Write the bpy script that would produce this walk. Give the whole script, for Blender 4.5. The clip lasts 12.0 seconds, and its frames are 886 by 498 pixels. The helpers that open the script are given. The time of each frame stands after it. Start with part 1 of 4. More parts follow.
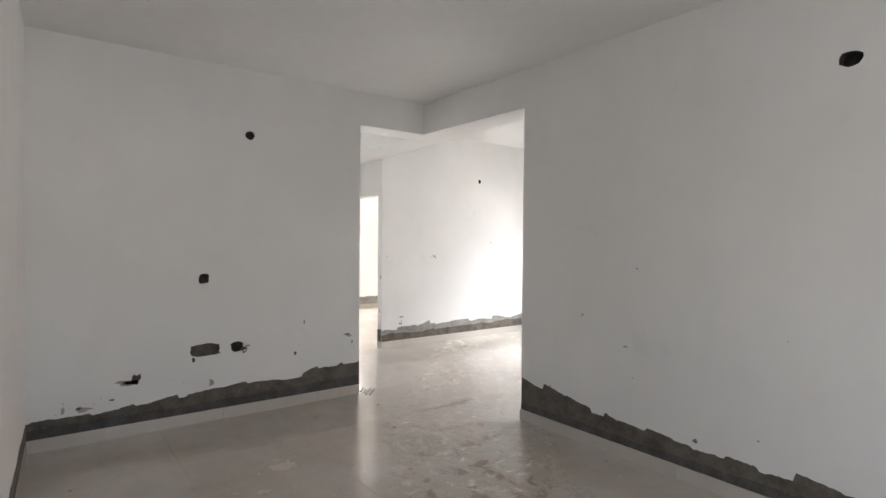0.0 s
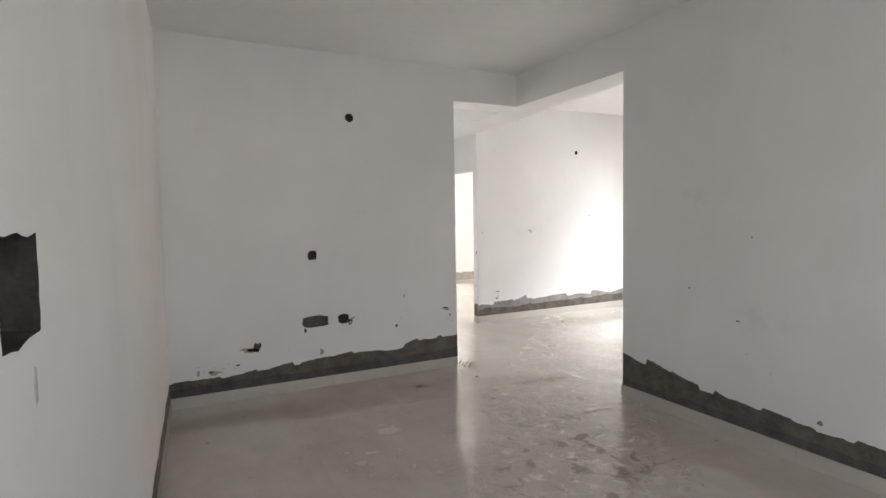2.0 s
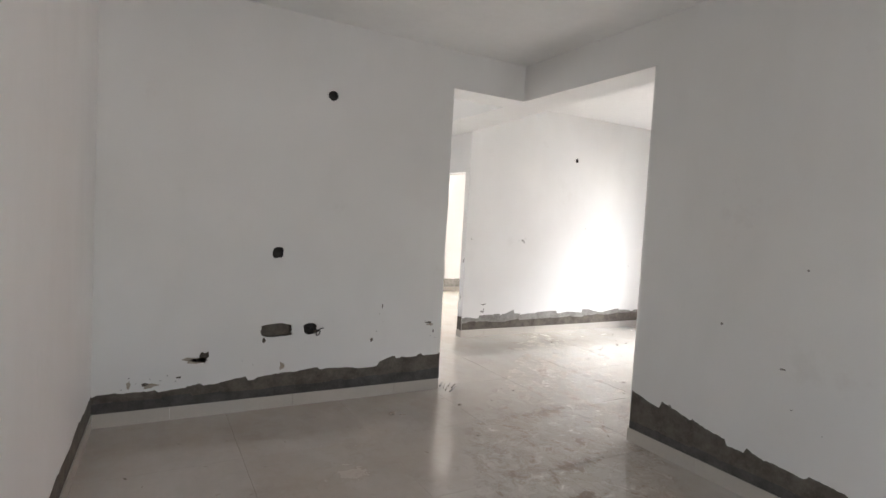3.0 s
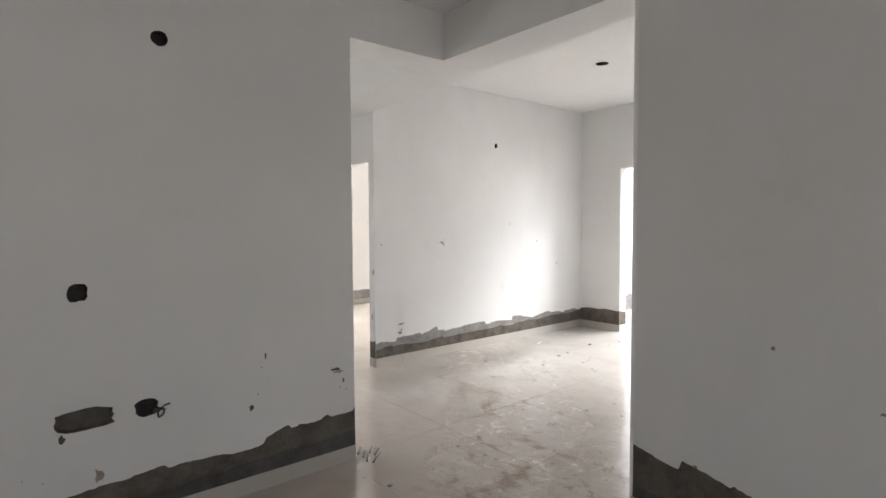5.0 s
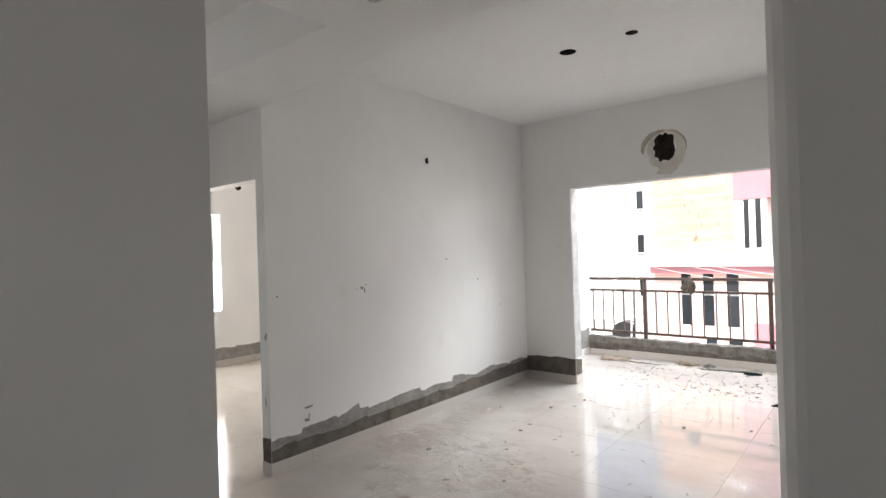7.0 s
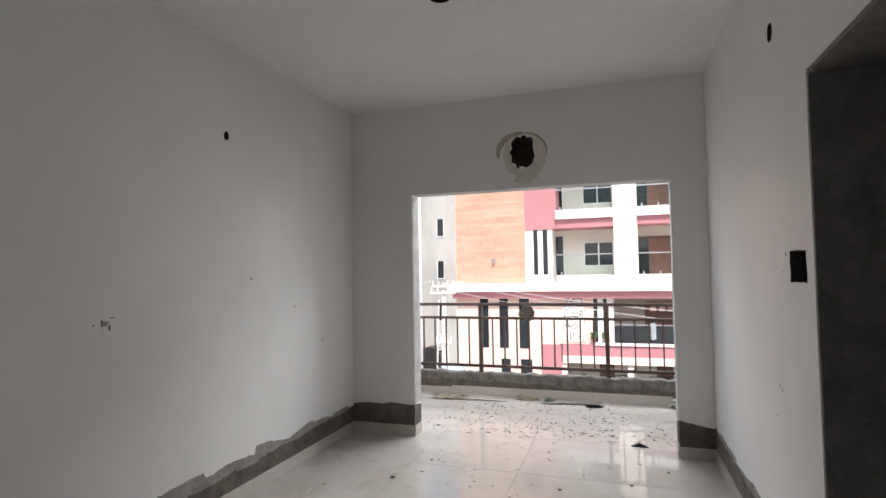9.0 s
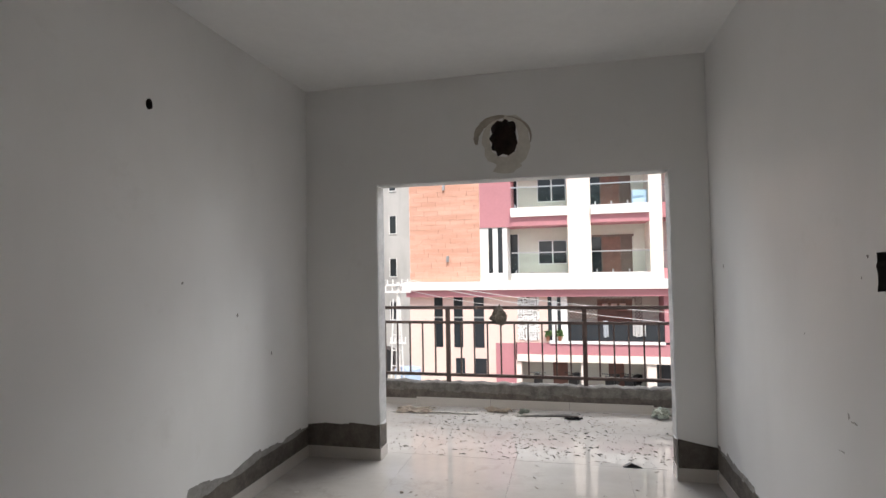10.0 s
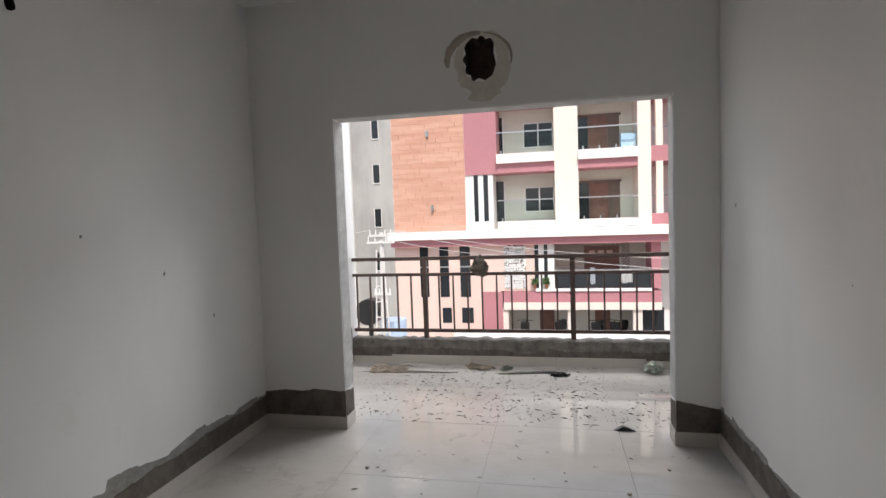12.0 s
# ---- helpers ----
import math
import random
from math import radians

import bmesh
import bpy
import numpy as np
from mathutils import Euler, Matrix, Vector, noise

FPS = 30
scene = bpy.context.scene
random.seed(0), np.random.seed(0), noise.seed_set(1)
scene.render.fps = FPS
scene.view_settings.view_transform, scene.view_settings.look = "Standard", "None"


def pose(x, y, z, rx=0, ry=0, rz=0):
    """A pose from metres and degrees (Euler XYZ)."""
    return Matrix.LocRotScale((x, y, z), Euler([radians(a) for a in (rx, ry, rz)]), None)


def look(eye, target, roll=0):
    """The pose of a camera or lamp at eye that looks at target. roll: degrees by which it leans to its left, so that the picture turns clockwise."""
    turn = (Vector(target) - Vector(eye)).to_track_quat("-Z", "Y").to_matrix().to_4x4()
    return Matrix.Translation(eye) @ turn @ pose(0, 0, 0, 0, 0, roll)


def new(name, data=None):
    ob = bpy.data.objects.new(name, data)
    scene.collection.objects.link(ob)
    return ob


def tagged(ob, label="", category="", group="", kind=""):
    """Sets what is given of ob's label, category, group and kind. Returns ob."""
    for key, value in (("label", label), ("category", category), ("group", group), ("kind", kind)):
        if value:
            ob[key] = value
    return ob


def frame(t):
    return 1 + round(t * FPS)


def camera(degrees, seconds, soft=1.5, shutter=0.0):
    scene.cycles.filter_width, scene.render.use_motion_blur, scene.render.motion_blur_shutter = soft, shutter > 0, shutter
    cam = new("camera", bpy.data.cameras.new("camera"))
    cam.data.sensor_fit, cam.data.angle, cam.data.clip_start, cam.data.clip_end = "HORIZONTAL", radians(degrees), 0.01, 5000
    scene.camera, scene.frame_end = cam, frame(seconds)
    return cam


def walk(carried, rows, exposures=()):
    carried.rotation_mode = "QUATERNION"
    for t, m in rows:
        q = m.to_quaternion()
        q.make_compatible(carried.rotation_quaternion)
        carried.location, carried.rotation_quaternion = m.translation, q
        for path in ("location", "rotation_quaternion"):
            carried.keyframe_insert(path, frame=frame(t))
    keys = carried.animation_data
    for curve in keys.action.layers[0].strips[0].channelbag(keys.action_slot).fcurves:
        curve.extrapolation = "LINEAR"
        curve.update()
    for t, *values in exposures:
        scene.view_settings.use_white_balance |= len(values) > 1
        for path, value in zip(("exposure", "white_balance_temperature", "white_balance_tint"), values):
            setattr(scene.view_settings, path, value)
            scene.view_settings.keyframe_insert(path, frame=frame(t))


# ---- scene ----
cam = camera(79.3, 12.0)
PATH = [
    (0, (0.538, 0.997, 1.447), (1.742, 2.594, 1.415), 0.5),
    (0.5, (0.512, 0.982, 1.432), (1.587, 2.665, 1.328), -0.8),
    (1, (0.522, 0.967, 1.422), (1.541, 2.68, 1.256), -0.7),
    (1.5, (0.526, 0.951, 1.436), (1.52, 2.678, 1.265), -0.8),
    (2, (0.527, 0.979, 1.429), (1.427, 2.761, 1.311), -1.0),
    (2.5, (0.61, 1.242, 1.422), (1.524, 3.017, 1.305), 1.9),
    (4.5, (1.143, 2.408, 1.43), (2.312, 4.028, 1.351), 0.9),
    (5, (1.303, 2.68, 1.42), (2.584, 4.213, 1.328), -0.3),
    (5.5, (1.55, 3.011, 1.432), (2.894, 4.492, 1.396), -1.4),
    (6, (1.747, 3.314, 1.457), (3.126, 4.761, 1.42), -0.7),
    (6.5, (1.928, 3.599, 1.506), (3.391, 4.963, 1.55), -0.3),
    (6.7, (2.009, 3.707, 1.505), (3.496, 5.043, 1.527), -1.1),
    (8.3, (2.642, 4.627, 1.461), (4.467, 5.439, 1.57), -1.3),
    (8.5, (2.738, 4.675, 1.453), (4.595, 5.413, 1.54), -1.4),
    (9, (3.073, 4.775, 1.449), (4.969, 5.404, 1.532), -1.0),
    (9.5, (3.31, 4.899, 1.446), (5.201, 5.547, 1.511), -1.0),
    (10, (3.571, 5.095, 1.48), (5.518, 5.547, 1.551), -1.0),
    (10.5, (3.804, 5.143, 1.455), (5.795, 5.327, 1.45), -0.7),
    (11, (4.009, 5.114, 1.483), (5.999, 5.308, 1.435), -1.4),
    (11.5, (4.11, 5.095, 1.467), (6.098, 5.29, 1.374), -1.1),
    (12, (4.111, 5.094, 1.451), (6.065, 5.505, 1.333), -2.0),
]
EXPOSURES = [(t, e, 6330, 10) for t, e in ((0.0, 2.4), (2.7, 2.43), (4.4, 2.15), (5.5, 1.9), (6.7, 1.5), (8.3, 0.74), (9.5, 0.43), (10.5, 0.17), (12.0, 0.05))]
walk(cam, [(t, look(eye, target, roll)) for t, eye, target, roll in PATH], EXPOSURES)

# ---- world, sun, daylight ----
SUN_DIR = Vector((0.54, 0.14, -0.83)).normalized()      # the way the sunlight travels
world = bpy.data.worlds.new("world")
scene.world = world
world.use_nodes = True
wn = world.node_tree
wn.nodes.clear()
sky = wn.nodes.new("ShaderNodeTexSky")
sky.sky_type = "NISHITA"
sky.sun_disc = False
sky.sun_elevation = math.asin(-SUN_DIR.z)
sky.sun_rotation = math.atan2(-SUN_DIR.x, -SUN_DIR.y)
sky.dust_density = 3.0
wbg = wn.nodes.new("ShaderNodeBackground")
wbg.inputs["Strength"].default_value = 0.15
wout = wn.nodes.new("ShaderNodeOutputWorld")
wn.links.new(sky.outputs[0], wbg.inputs[0])
wn.links.new(wbg.outputs[0], wout.inputs[0])
sun_data = bpy.data.lights.new("sun", "SUN")
sun_data.energy, sun_data.angle, sun_data.color = 3.9, radians(0.5), (1.0, 0.95, 0.88)
sun = new("sun", sun_data)
sun.matrix_world = look((0, 0, 30), Vector((0, 0, 30)) + SUN_DIR)


def area_lamp(name, eye, target, w, h, power, color=(1.0, 0.98, 0.95)):
    """An area lamp standing in for daylight, in an opening or out of view."""
    d = bpy.data.lights.new(name, "AREA")
    d.shape, d.size, d.size_y, d.energy, d.color = "RECTANGLE", w, h, power, color
    ob = new(name, d)
    ob.matrix_world = look(eye, target)
    return ob


# added fill for the dining space, in a south window that is never seen
area_lamp("sky_light_dining", (1.9, -1.32, 1.5), (1.9, 1.0, 1.4), 1.4, 1.2, 6)
area_lamp("sky_light_bedroom", (5.33, 11.18, 1.44), (5.33, 9.0, 1.2), 1.06, 1.3, 28, (1.0, 0.93, 0.86))
# added lamp, out of view above the street, standing in for the sky
area_lamp("sky_light_balcony", (13.8, 4.6, 6.5), (6.0, 5.7, 1.5), 9.0, 3.0, 860)
# added unseen lamp beside the street, brightens the living room wall and ceiling
area_lamp("sky_light_street", (20.0, -2.2, 1.4), (7.5, 5.4, 1.4), 6.0, 11.0, 260)
# added fill lamp lifting the dark corridor, from an unseen window
area_lamp("sky_light_corridor", (1.8, 8.52, 1.5), (1.8, 6.0, 1.4), 1.2, 1.3, 5)

# ---- materials ----


def material(name, build):
    m = bpy.data.materials.new(name)
    m.use_nodes = True
    nt = m.node_tree
    build(nt, nt.nodes["Principled BSDF"])
    return m


def node(nt, kind, **values):
    n = nt.nodes.new(kind)
    for k, v in values.items():
        n.inputs[k.replace("_", " ")].default_value = v
    return n


def noise_at(nt, scale, detail=4.0, rough=0.55, vec=None, stretch=None):
    n = node(nt, "ShaderNodeTexNoise", Scale=scale, Detail=detail, Roughness=rough)
    if vec is None:
        vec = nt.nodes.new("ShaderNodeNewGeometry").outputs["Position"]
    if stretch:
        mp = nt.nodes.new("ShaderNodeMapping")
        mp.inputs["Scale"].default_value = stretch
        nt.links.new(vec, mp.inputs["Vector"])
        vec = mp.outputs["Vector"]
    nt.links.new(vec, n.inputs["Vector"])
    return n.outputs["Fac"]


def ramp(nt, fac, stops):
    r = nt.nodes.new("ShaderNodeValToRGB")
    e = r.color_ramp.elements
    while len(e) < len(stops):
        e.new(0.5)
    for el, (p, c) in zip(e, stops):
        el.position = p
        el.color = (*c, 1) if len(c) == 3 else c
    nt.links.new(fac, r.inputs[0])
    return r.outputs[0]


def grey(v):
    return (v, v, v)


def mix(nt, fac, a, b):
    m = nt.nodes.new("ShaderNodeMix")
    m.data_type = "RGBA"
    for sock, val in ((m.inputs[0], fac), (m.inputs[6], a), (m.inputs[7], b)):
        if isinstance(val, (int, float)):
            sock.default_value = val
        elif isinstance(val, tuple):
            sock.default_value = (*val, 1)
        else:
            nt.links.new(val, sock)
    return m.outputs[2]


def math_node(nt, op, a, b=0.0):
    m = nt.nodes.new("ShaderNodeMath")
    m.operation = op
    for sock, val in zip(m.inputs, (a, b)):
        if isinstance(val, (int, float)):
            sock.default_value = val
        else:
            nt.links.new(val, sock)
    return m.outputs[0]


def bump(nt, bsdf, height, strength, distance):
    b = node(nt, "ShaderNodeBump", Strength=strength, Distance=distance)
    nt.links.new(height, b.inputs["Height"])
    nt.links.new(b.outputs[0], bsdf.inputs["Normal"])


def plain(name, color, rough=0.6, metal=0.0, vary=0.15, scale=6.0, bumpy=0.1, dist=0.002):
    """One surface colour, broken up at two scales."""
    def build(nt, p):
        big, small = noise_at(nt, scale), noise_at(nt, scale * 14)
        f = math_node(nt, "ADD", math_node(nt, "MULTIPLY", big, 0.6), math_node(nt, "MULTIPLY", small, 0.4))
        lo = tuple(c * (1 - vary) for c in color)
        hi = tuple(min(1.0, c * (1 + vary)) for c in color)
        nt.links.new(ramp(nt, f, [(0.3, lo), (0.7, hi)]), p.inputs["Base Color"])
        p.inputs["Roughness"].default_value, p.inputs["Metallic"].default_value = rough, metal
        bump(nt, p, small, bumpy, dist)
    return material(name, build)


def putty_build(nt, p):
    big = noise_at(nt, 0.9, 3)
    streak = noise_at(nt, 3.0, 5, 0.6, stretch=(1, 1, 0.35))
    fine = noise_at(nt, 60, 4)
    smear = noise_at(nt, 2.2, 6, 0.7)
    base = ramp(nt, big, [(0.3, (0.80, 0.79, 0.775)), (0.7, (0.86, 0.852, 0.838))])
    base = mix(nt, math_node(nt, "MULTIPLY", ramp(nt, streak, [(0.5, grey(0)), (0.8, grey(1))]), 0.25), base, (0.73, 0.715, 0.69))
    base = mix(nt, math_node(nt, "MULTIPLY", ramp(nt, smear, [(0.62, grey(0)), (0.72, grey(1))]), 0.18), base, (0.60, 0.57, 0.53))
    nt.links.new(base, p.inputs["Base Color"])
    nt.links.new(ramp(nt, streak, [(0.3, grey(0.42)), (0.8, grey(0.62))]), p.inputs["Roughness"])
    h = math_node(nt, "ADD", math_node(nt, "MULTIPLY", streak, 1.0), math_node(nt, "MULTIPLY", fine, 0.12))
    bump(nt, p, h, 0.35, 0.006)


def cement(name, dark, light, rough=0.9):
    def build(nt, p):
        a, b, c = noise_at(nt, 9, 8, 0.72), noise_at(nt, 55, 5, 0.65), noise_at(nt, 1.6, 3)
        col = ramp(nt, a, [(0.36, dark), (0.62, light)])
        col = mix(nt, math_node(nt, "MULTIPLY", ramp(nt, b, [(0.55, grey(0)), (0.75, grey(1))]), 0.35), col, tuple(min(1, v * 1.7) for v in light))
        col = mix(nt, math_node(nt, "MULTIPLY", c, 0.3), col, dark)
        nt.links.new(col, p.inputs["Base Color"])
        p.inputs["Roughness"].default_value = rough
        bump(nt, p, math_node(nt, "ADD", a, math_node(nt, "MULTIPLY", b, 0.4)), 0.7, 0.008)
    return material(name, build)


def tile_build(nt, p):
    pos = nt.nodes.new("ShaderNodeNewGeometry").outputs["Position"]
    info = nt.nodes.new("ShaderNodeObjectInfo")
    sep = nt.nodes.new("ShaderNodeSeparateXYZ")
    nt.links.new(pos, sep.inputs[0])
    vein = noise_at(nt, 3.2, 7, 0.62, stretch=(1.0, 0.5, 1))
    base = ramp(nt, vein, [(0.35, (0.50, 0.465, 0.42)), (0.65, (0.57, 0.54, 0.50))])
    base = mix(nt, math_node(nt, "MULTIPLY", info.outputs["Random"], 0.10), base, (0.46, 0.425, 0.385))
    # brown film of dust, thick in the dining space and thin towards the balcony
    film = noise_at(nt, 0.8, 4, 0.6)
    inward = ramp(nt, math_node(nt, "MULTIPLY", sep.outputs[0], 0.1), [(0.34, grey(1)), (0.56, grey(0.12))])
    cloud = ramp(nt, noise_at(nt, 1.7, 6, 0.62), [(0.38, grey(0.15)), (0.66, grey(1))])
    base = mix(nt, math_node(nt, "MULTIPLY", math_node(nt, "MULTIPLY", inward, cloud), 0.42), base, (0.45, 0.36, 0.27))
    # trodden mud along the line from (1.4, 2.2) towards (4.9, 6.2)
    across = math_node(nt, "ABSOLUTE", math_node(nt, "ADD", math_node(nt, "SUBTRACT", math_node(nt, "MULTIPLY", sep.outputs[0], 0.76), math_node(nt, "MULTIPLY", sep.outputs[1], 0.65)), 0.25))
    track = ramp(nt, math_node(nt, "ADD", across, math_node(nt, "MULTIPLY", film, 0.7)), [(0.75, grey(1)), (1.5, grey(0.05))])
    wobble = node(nt, "ShaderNodeVectorMath")
    wobble.operation = "ADD"
    warp = node(nt, "ShaderNodeTexNoise", Scale=6.0, Detail=4.0)
    nt.links.new(pos, warp.inputs["Vector"])
    shift = node(nt, "ShaderNodeVectorMath")
    shift.operation = "SCALE"
    shift.inputs["Scale"].default_value = 0.22
    nt.links.new(warp.outputs["Color"], shift.inputs[0])
    nt.links.new(pos, wobble.inputs[0])
    nt.links.new(shift.outputs[0], wobble.inputs[1])
    bent = wobble.outputs[0]
    prints = ramp(nt, noise_at(nt, 8.5, 5, 0.68, bent, (1.0, 0.6, 1.0)), [(0.50, grey(0)), (0.60, grey(1))])
    specks = ramp(nt, noise_at(nt, 34.0, 4, 0.7, bent), [(0.57, grey(0)), (0.66, grey(1))])
    smudge = ramp(nt, noise_at(nt, 3.6, 6, 0.7, bent), [(0.52, grey(0)), (0.68, grey(1))])
    living = ramp(nt, math_node(nt, "MULTIPLY", sep.outputs[0], 0.1), [(0.45, grey(1)), (0.58, grey(0.2))])
    worn = math_node(nt, "MULTIPLY", track, living)
    mud = math_node(nt, "MULTIPLY", worn, math_node(nt, "MAXIMUM", prints, math_node(nt, "MULTIPLY", specks, 0.6)))
    loose = math_node(nt, "MULTIPLY", math_node(nt, "MULTIPLY", ramp(nt, film, [(0.46, grey(0)), (0.62, grey(1))]), smudge), 0.45)
    dirt = math_node(nt, "MAXIMUM", mud, loose)
    pale = math_node(nt, "MULTIPLY", ramp(nt, noise_at(nt, 9.5, 6, 0.7, bent), [(0.50, grey(0)), (0.68, grey(1))]), worn)
    col = mix(nt, math_node(nt, "MULTIPLY", pale, 0.6), base, (0.72, 0.69, 0.64))
    col = mix(nt, math_node(nt, "MULTIPLY", dirt, 0.8), col, (0.235, 0.17, 0.115))
    nt.links.new(col, p.inputs["Base Color"])
    haze = math_node(nt, "MULTIPLY", ramp(nt, film, [(0.42, grey(0.0)), (0.62, grey(1.0))]), 0.10)
    dull = math_node(nt, "MAXIMUM", dirt, math_node(nt, "MULTIPLY", pale, 0.5))
    r = math_node(nt, "ADD", math_node(nt, "ADD", 0.03, haze), math_node(nt, "ADD", math_node(nt, "MULTIPLY", dull, 0.40), math_node(nt, "MULTIPLY", math_node(nt, "MULTIPLY", inward, cloud), 0.12)))
    nt.links.new(r, p.inputs["Roughness"])
    bump(nt, p, math_node(nt, "ADD", dirt, math_node(nt, "MULTIPLY", vein, 0.3)), 0.14, 0.003)


def render_build(nt, p):
    stain = noise_at(nt, 0.35, 6, 0.6, stretch=(1, 1, 0.5))
    run = noise_at(nt, 1.4, 5, 0.6, stretch=(1, 1, 0.12))
    col = ramp(nt, stain, [(0.35, (0.33, 0.32, 0.305)), (0.65, (0.47, 0.455, 0.435))])
    col = mix(nt, math_node(nt, "MULTIPLY", ramp(nt, run, [(0.5, grey(0)), (0.75, grey(1))]), 0.35), col, (0.24, 0.23, 0.22))
    nt.links.new(col, p.inputs["Base Color"])
    p.inputs["Roughness"].default_value = 0.9
    bump(nt, p, noise_at(nt, 5, 5), 0.3, 0.02)


def cladding_build(nt, p):
    info = nt.nodes.new("ShaderNodeObjectInfo")
    g = noise_at(nt, 1.2, 5, 0.6, stretch=(1, 0.35, 3))
    col = ramp(nt, g, [(0.3, (0.55, 0.285, 0.195)), (0.7, (0.68, 0.41, 0.31))])
    col = mix(nt, math_node(nt, "MULTIPLY", info.outputs["Random"], 0.28), col, (0.47, 0.23, 0.155))
    nt.links.new(col, p.inputs["Base Color"])
    p.inputs["Roughness"].default_value = 0.6


def glass_build(nt, p):
    p.inputs["Base Color"].default_value = (0.85, 0.95, 0.93, 1)
    p.inputs["Roughness"].default_value = 0.02
    p.inputs["Transmission Weight"].default_value = 1.0
    p.inputs["IOR"].default_value = 1.12


M = {
    "putty": material("wall_putty", putty_build),
    "ceiling": plain("ceiling_paint", (0.85, 0.845, 0.835), 0.75, vary=0.04, scale=1.2, bumpy=0.15, dist=0.003),
    "tile": material("floor_tile", tile_build),
    "skirting": plain("skirting_tile", (0.55, 0.51, 0.46), 0.25, vary=0.06, scale=4, bumpy=0.03),
    "grout": plain("grout", (0.42, 0.39, 0.35), 0.9),
    "band": cement("bare_cement", (0.08, 0.068, 0.057), (0.175, 0.15, 0.125)),
    "smear": cement("cement_smear", (0.20, 0.19, 0.178), (0.36, 0.345, 0.325)),
    "scuff": cement("grey_scuff", (0.38, 0.36, 0.34), (0.55, 0.53, 0.51)),
    "strip": cement("smoothed_cement", (0.06, 0.056, 0.053), (0.12, 0.113, 0.106)),
    "reveal": cement("grey_reveal", (0.42, 0.415, 0.40), (0.60, 0.59, 0.57)),
    "dark": cement("chased_hole", (0.02, 0.018, 0.017), (0.075, 0.066, 0.06)),
    "brick": cement("broken_brick", (0.05, 0.036, 0.03), (0.12, 0.085, 0.07)),
    # grey of the door lining includes the shade in the reveal
    "frame": cement("shaded_door_lining", (0.16, 0.153, 0.146), (0.26, 0.25, 0.24)),
    # plaster darkened to carry the shade of the unlit lobby
    "lobby": cement("lobby_shade_plaster", (0.22, 0.21, 0.20), (0.36, 0.35, 0.33)),
    "kerb": cement("kerb_cement", (0.095, 0.087, 0.076), (0.25, 0.232, 0.205)),
    "patch": cement("plaster_patch", (0.60, 0.565, 0.50), (0.74, 0.70, 0.63)),
    "mortar": cement("tan_mortar", (0.36, 0.31, 0.255), (0.50, 0.44, 0.37)),
    "iron": plain("painted_iron", (0.085, 0.056, 0.046), 0.55, 0.2, vary=0.4, scale=9, bumpy=0.3),
    "rag": plain("dirty_rag", (0.12, 0.10, 0.08), 0.95, vary=0.5, scale=20, bumpy=0.6, dist=0.01),
    "paper": plain("cardboard", (0.55, 0.47, 0.38), 0.85, vary=0.2, scale=12),
    "tarp": plain("woven_sack", (0.52, 0.50, 0.46), 0.8, vary=0.3, scale=25, bumpy=0.5, dist=0.004),
    "bag": plain("plastic_bag", (0.42, 0.45, 0.38), 0.35, vary=0.4, scale=25, bumpy=0.5, dist=0.005),
    "black": plain("black_plastic", (0.018, 0.018, 0.018), 0.4, vary=0.3),
    "crumb": plain("mortar_crumb", (0.36, 0.32, 0.275), 0.95, vary=0.6, scale=30),
    "asphalt": plain("ground_dust", (0.44, 0.40, 0.345), 0.95, vary=0.3, scale=0.6),
    "cream": plain("cream_paint", (0.80, 0.70, 0.62), 0.7, vary=0.05, scale=0.5, bumpy=0.02),
    "pink": plain("pink_paint", (0.76, 0.56, 0.49), 0.7, vary=0.06, scale=0.5, bumpy=0.02),
    "maroon": plain("maroon_paint", (0.46, 0.20, 0.22), 0.65, vary=0.08, scale=0.7, bumpy=0.02),
    "white": plain("white_paint", (0.80, 0.785, 0.76), 0.6, vary=0.04, scale=0.8, bumpy=0.02),
    "beige": plain("balcony_wall_paint", (0.70, 0.68, 0.60), 0.75, vary=0.06, scale=0.5, bumpy=0.02),
    "greycement": material("grey_render", render_build),
    "cladding": material("wood_look_cladding", cladding_build),
    "pane": plain("dark_window_pane", (0.022, 0.026, 0.03), 0.08, vary=0.2, scale=1.0, bumpy=0.0),
    "dooroak": plain("door_wood", (0.20, 0.095, 0.07), 0.5, vary=0.3, scale=3),
    "steel": plain("steel_rail", (0.55, 0.55, 0.55), 0.3, 0.9, vary=0.05),
    "glass": material("balustrade_glass", glass_build),
    "lattice": plain("dark_lattice", (0.16, 0.11, 0.09), 0.6, vary=0.2, scale=3),
    "leaf": plain("leaf", (0.07, 0.13, 0.035), 0.6, vary=0.5, scale=20),
    "pot": plain("clay_pot", (0.38, 0.17, 0.10), 0.8),
    "blue": plain("blue_plastic", (0.45, 0.56, 0.72), 0.4),
    "pale": plain("pale_cloth", (0.62, 0.66, 0.70), 0.8),
    "concrete": plain("pole_concrete", (0.68, 0.66, 0.63), 0.85, vary=0.12),
    "wire": plain("wire", (0.62, 0.60, 0.58), 0.5),
    "rubber": plain("rubber", (0.02, 0.02, 0.02), 0.8),
}

# ---- building helpers ----


def box(bm, x0, y0, z0, x1, y1, z1):
    v = [bm.verts.new((x, y, z)) for z in (z0, z1) for x, y in ((x0, y0), (x1, y0), (x1, y1), (x0, y1))]
    for f in ((3, 2, 1, 0), (4, 5, 6, 7), (0, 1, 5, 4), (1, 2, 6, 5), (2, 3, 7, 6), (3, 0, 4, 7)):
        bm.faces.new([v[i] for i in f])
    return bm


def boxes(*spans):
    bm = bmesh.new()
    for s in spans:
        box(bm, *s)
    return bm


